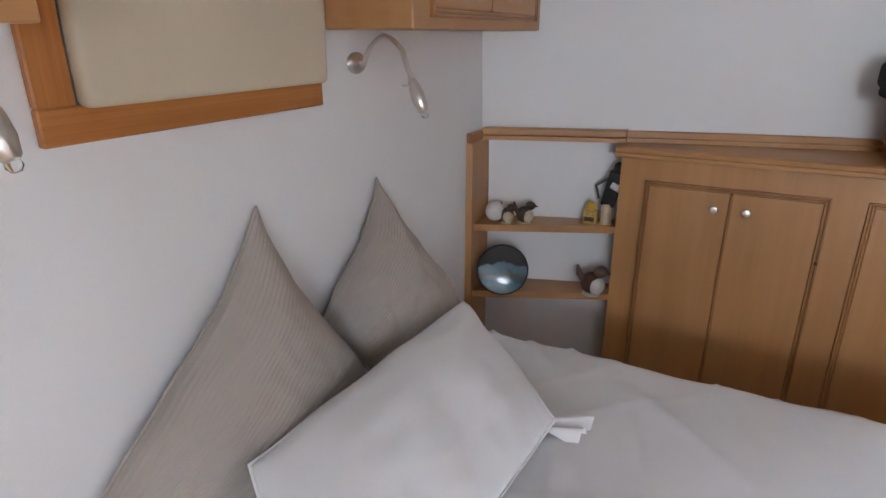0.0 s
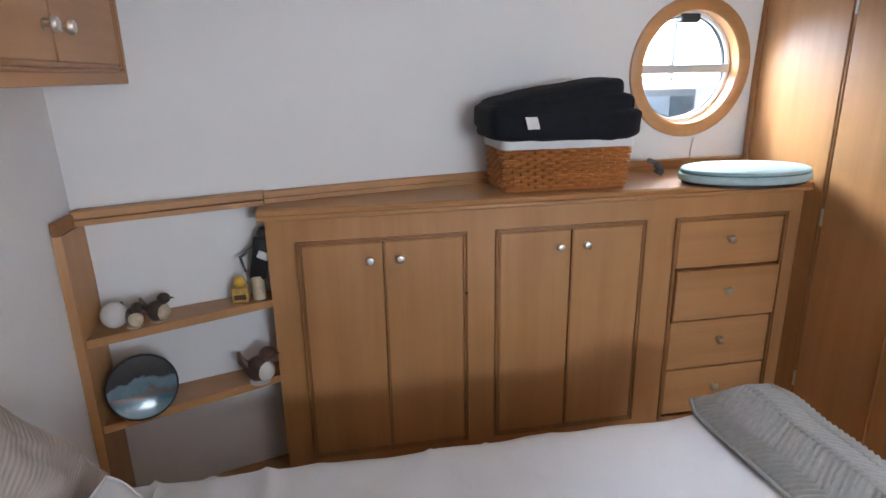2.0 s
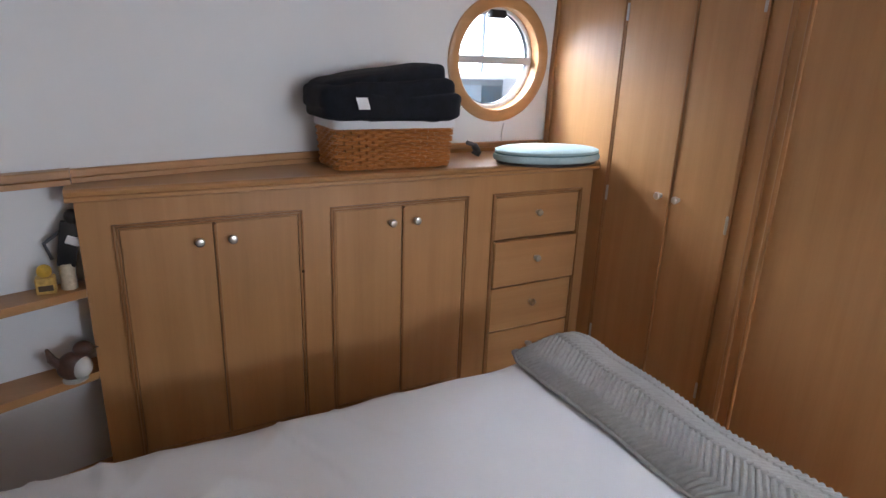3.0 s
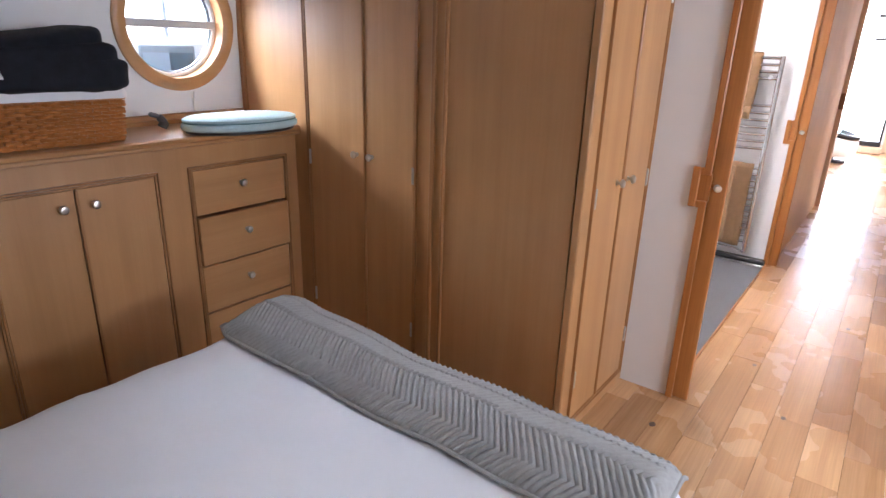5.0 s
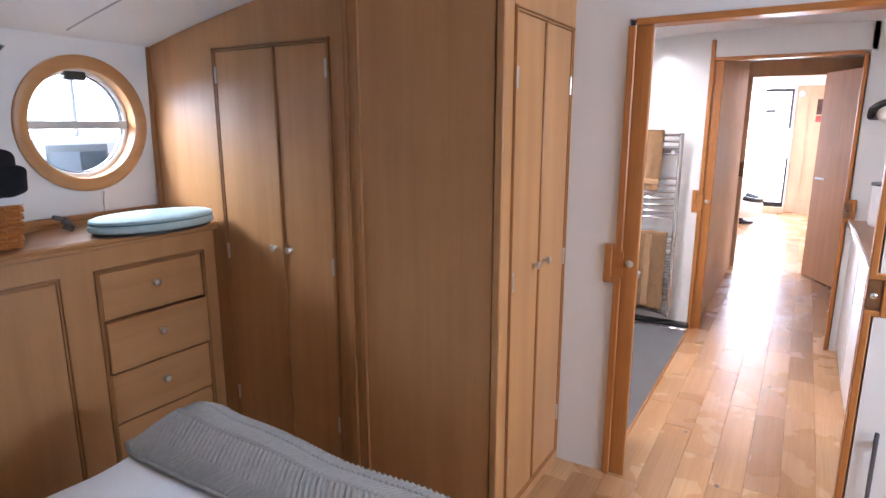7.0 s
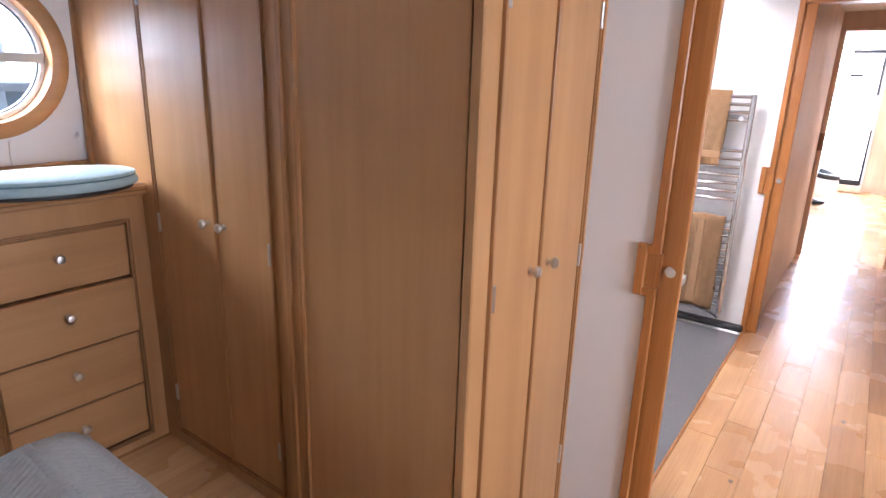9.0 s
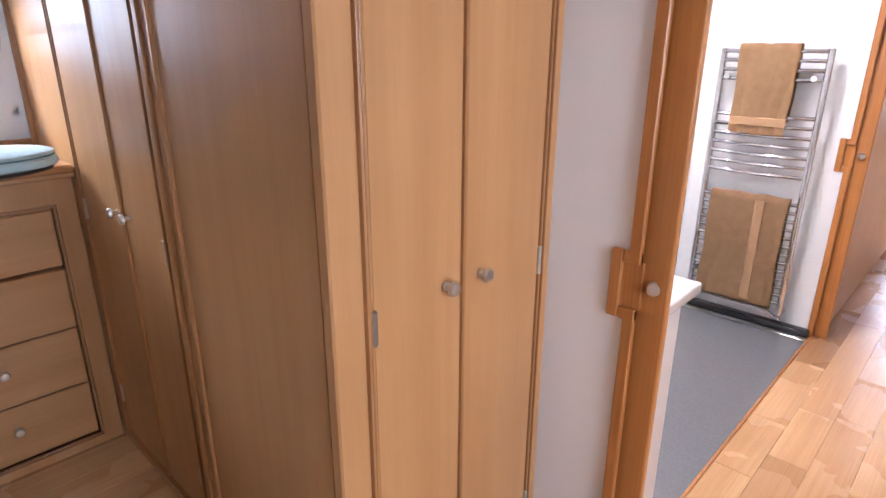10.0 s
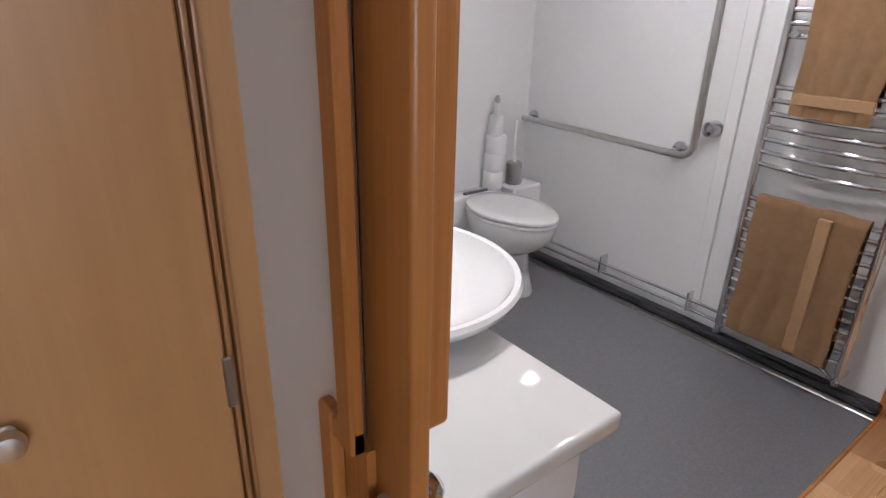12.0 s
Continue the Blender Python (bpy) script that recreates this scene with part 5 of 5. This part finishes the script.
# ---------------------------------------------------------------- saloon
t = struct(thing("window_3", (XE, 0.8, 0.1), "tall glazed saloon door with white bars", "window"), "tall glazed door at the end of the saloon", "window")
WHITEBAR = plain("white_bar", (0.7, 0.7, 0.7), 0.4)
bm = bmesh.new()
bx(bm, XE - 0.02, XE + 0.06, 0.30, 0.345, 0.12, 2.2, 0.004)
bx(bm, XE - 0.02, XE + 0.06, 1.255, 1.30, 0.12, 2.2, 0.004)
part("window_frame", bm, WHITEBAR, t)
part("glazing_bar", box(XE, XE + 0.03, 0.345, 1.255, 1.42, 1.45, 0.004), STEEL, t)
part("glazing_bar", box(XE, XE + 0.03, 0.345, 0.78, 2.04, 2.10, 0.004), GREYP, t)
part("glazing_bar", box(XE, XE + 0.03, 0.345, 0.385, 1.45, 2.04, 0.004), GREYP, t)
part("window_catch", box(XE - 0.012, XE + 0.03, 0.98, 1.04, 1.50, 1.74, 0.006), GREYP, t)
part("window_catch", box(XE - 0.012, XE + 0.03, 0.58, 0.76, 1.70, 1.75, 0.006), GREYP, t)
p = part("pane", box(XE + 0.034, XE + 0.04, 0.345, 1.255, 0.12, 2.2), GLASS, t)
p.visible_shadow = False
wall("backdrop_far", box(40, 40.2, -40, 40, -2, 30), "bright white distance beyond the saloon door", DAY, "backdrop")
t = thing("framed_screen", (11.6, 0.55, 0), "black framed screen standing in a wooden tray", "screen")
part("tray", box(11.5, 11.7, 0.30, 0.80, 0.004, 0.11, 0.008), PANEL, t)
bm = box(11.57, 11.60, 0.33, 0.36, 0.11, 0.95, 0.004)
bx(bm, 11.57, 11.60, 0.36, 0.76, 0.11, 0.19, 0.004)
part("frame", bm, BLACK, t)
t = thing("round_chair", (10.2, 0.85, 0), "white rounded chair with a black curved back rail", "chair")
part("back_rail", tube(bmesh.new(), [(10.2 + 0.28 * math.cos(a), 0.86 + 0.28 * math.sin(a), 0.42 + 0.06 * math.sin(a)) for a in [math.pi * (1.05 + 0.9 * k / 20) for k in range(21)]], 0.035, 10), BLACK, t, "black curved rail", True)
part("seat", lathe(bmesh.new(), [(0.27, 0.10), (0.30, 0.14), (0.31, 0.30), (0.28, 0.36), (0.1, 0.37)], Matrix.Translation((10.2, 0.86, 0)), 40), LINEN, t, "white upholstered seat", True)
part("base", lathe(bmesh.new(), [(0.2, 0.004), (0.2, 0.03), (0.05, 0.05), (0.05, 0.10)], Matrix.Translation((10.2, 0.86, 0)), 32), BLACK, t, "", True)
t = thing("picture", (XE, -0.12, 1.6), "small dark and red picture in a pale frame", "picture")
part("frame", box(XE - 0.02, XE - 0.001, -0.36, 0.04, 1.50, 1.95, 0.004), PANEL, t)
part("print", box(XE - 0.024, XE - 0.021, -0.32, 0.0, 1.66, 1.91), plain("dark_print", (0.10, 0.05, 0.045), 0.4, var=0.6, scale=14), t, "dark print")
part("caption_band", box(XE - 0.024, XE - 0.021, -0.32, 0.0, 1.54, 1.64), plain("red_print", (0.55, 0.10, 0.09), 0.4, var=0.4, scale=20), t, "red band")
t = thing("globe_lamp", (11.6, 0.27, 2.0), "small white globe lamp on the end wall", "lamp")
part("globe", blob(bmesh.new(), (11.68, 0.22, 1.99), (0.06, 0.06, 0.06), 18), LABEL, t, "", True)
part("arm", tube(bmesh.new(), [(11.72, 0.22, 1.99), (XE - 0.001, 0.22, 1.99)], 0.012, 10), STEEL, t)
bm = bmesh.new()
for y0, y1, z0, z1 in ((-0.42, -0.40, 0.2, 2.0), (0.10, 0.12, 0.2, 2.0), (-0.40, 0.10, 0.2, 0.22), (-0.40, 0.10, 1.98, 2.0)):
    bx(bm, XE - 0.012, XE - 0.0005, y0, y1, z0, z1, 0.003)
wall("trim_saloon", bm, "pale wood panel moulding on the end wall", PANEL, "trim")

# ---------------------------------------------------------------- floor planks
floor = bpy.data.objects["floor"]
PW, GAPW = 0.132, 0.0009
rng = random.Random(5)
LENGTHS = [0.42, 0.62, 0.85, 1.1]
PLANKS = []
for L in LENGTHS:
    me = bpy.data.meshes.new("plank")
    bm = bmesh.new()
    bx(bm, GAPW / 2, L - GAPW / 2, GAPW / 2, PW - GAPW / 2, -0.015, 0.0, 0.0006)
    bm.to_mesh(me)
    bm.free()
    me.materials.append(FLOOR)
    PLANKS.append(me)
KNOT = plain("dark_knot", (0.10, 0.05, 0.02), 0.4)
for kx, ky, kr in ((2.086, 0.678, 0.013), (2.49, 0.259, 0.010), (2.9, 0.45, 0.009), (3.7, 0.12, 0.010), (1.5, 0.15, 0.011)):
    part("knot", lathe(bmesh.new(), [(1.0, -0.001), (1.0, 0.0003), (0.5, 0.0005)], Matrix.Translation((kx, ky, 0.0)), 18, kr * 1.4, kr), KNOT, floor, "dark knot in a plank", True)


def plank_rows(x0, x1, y0, y1):
    n = int(round((y1 - y0) / PW))
    for r in range(n):
        y = y0 + r * PW
        x = x0 - rng.random() * 0.4
        while x < x1:
            k = rng.randrange(4)
            L = LENGTHS[k]
            yield x, y, k, L
            x += L


count = 0
rest = bmesh.new()
for x, y, k, L in plank_rows(-0.86, 11.75, 0.69 - 22 * PW, 2.80):
    if y > 0.68 and x < XB and x + L > 2.415:
        if x < 2.35:
            bx(rest, x + GAPW / 2, 2.415, y + GAPW / 2, y + PW - GAPW / 2, -0.015, 0.0)
        continue
    if x < -0.88:
        if x + L > -0.84:
            bx(rest, -0.885, x + L - GAPW / 2, y + GAPW / 2, y + PW - GAPW / 2, -0.015, 0.0)
        continue
    near = 0.9 < x + L and x < 6.9 and -0.5 < y < 1.1 and count < 300
    if near:
        ob = new("plank", PLANKS[k])
        ob.parent = floor
        ob.location = (x, y, 0.0)
        count += 1
    else:
        bx(rest, x + GAPW / 2, min(x + L - GAPW / 2, 11.79), y + GAPW / 2, y + PW - GAPW / 2, -0.015, 0.0)
FLOOR_REST = wood("oiled_maple_planks_far", (0.45, 0.245, 0.108), (0.55, 0.322, 0.15), (0.63, 0.39, 0.195), "x", 0.24)
fn = FLOOR_REST.node_tree
fb = fn.nodes["Principled BSDF"]
geo = fn.nodes.new("ShaderNodeNewGeometry")
src = fb.inputs["Base Color"].links[0].from_socket
fn.links.new(mix(fn, 0.85, src, ramp(fn, geo.outputs["Random Per Island"], [(0.0, (0.66, 0.57, 0.49)), (0.22, (0.93, 0.89, 0.85)), (0.7, (1.1, 1.1, 1.08)), (1.0, (1.25, 1.28, 1.3))]), "MULTIPLY"), fb.inputs["Base Color"])
ob = part("planks", rest, FLOOR_REST, floor)
ob["kind"] = "stuff"
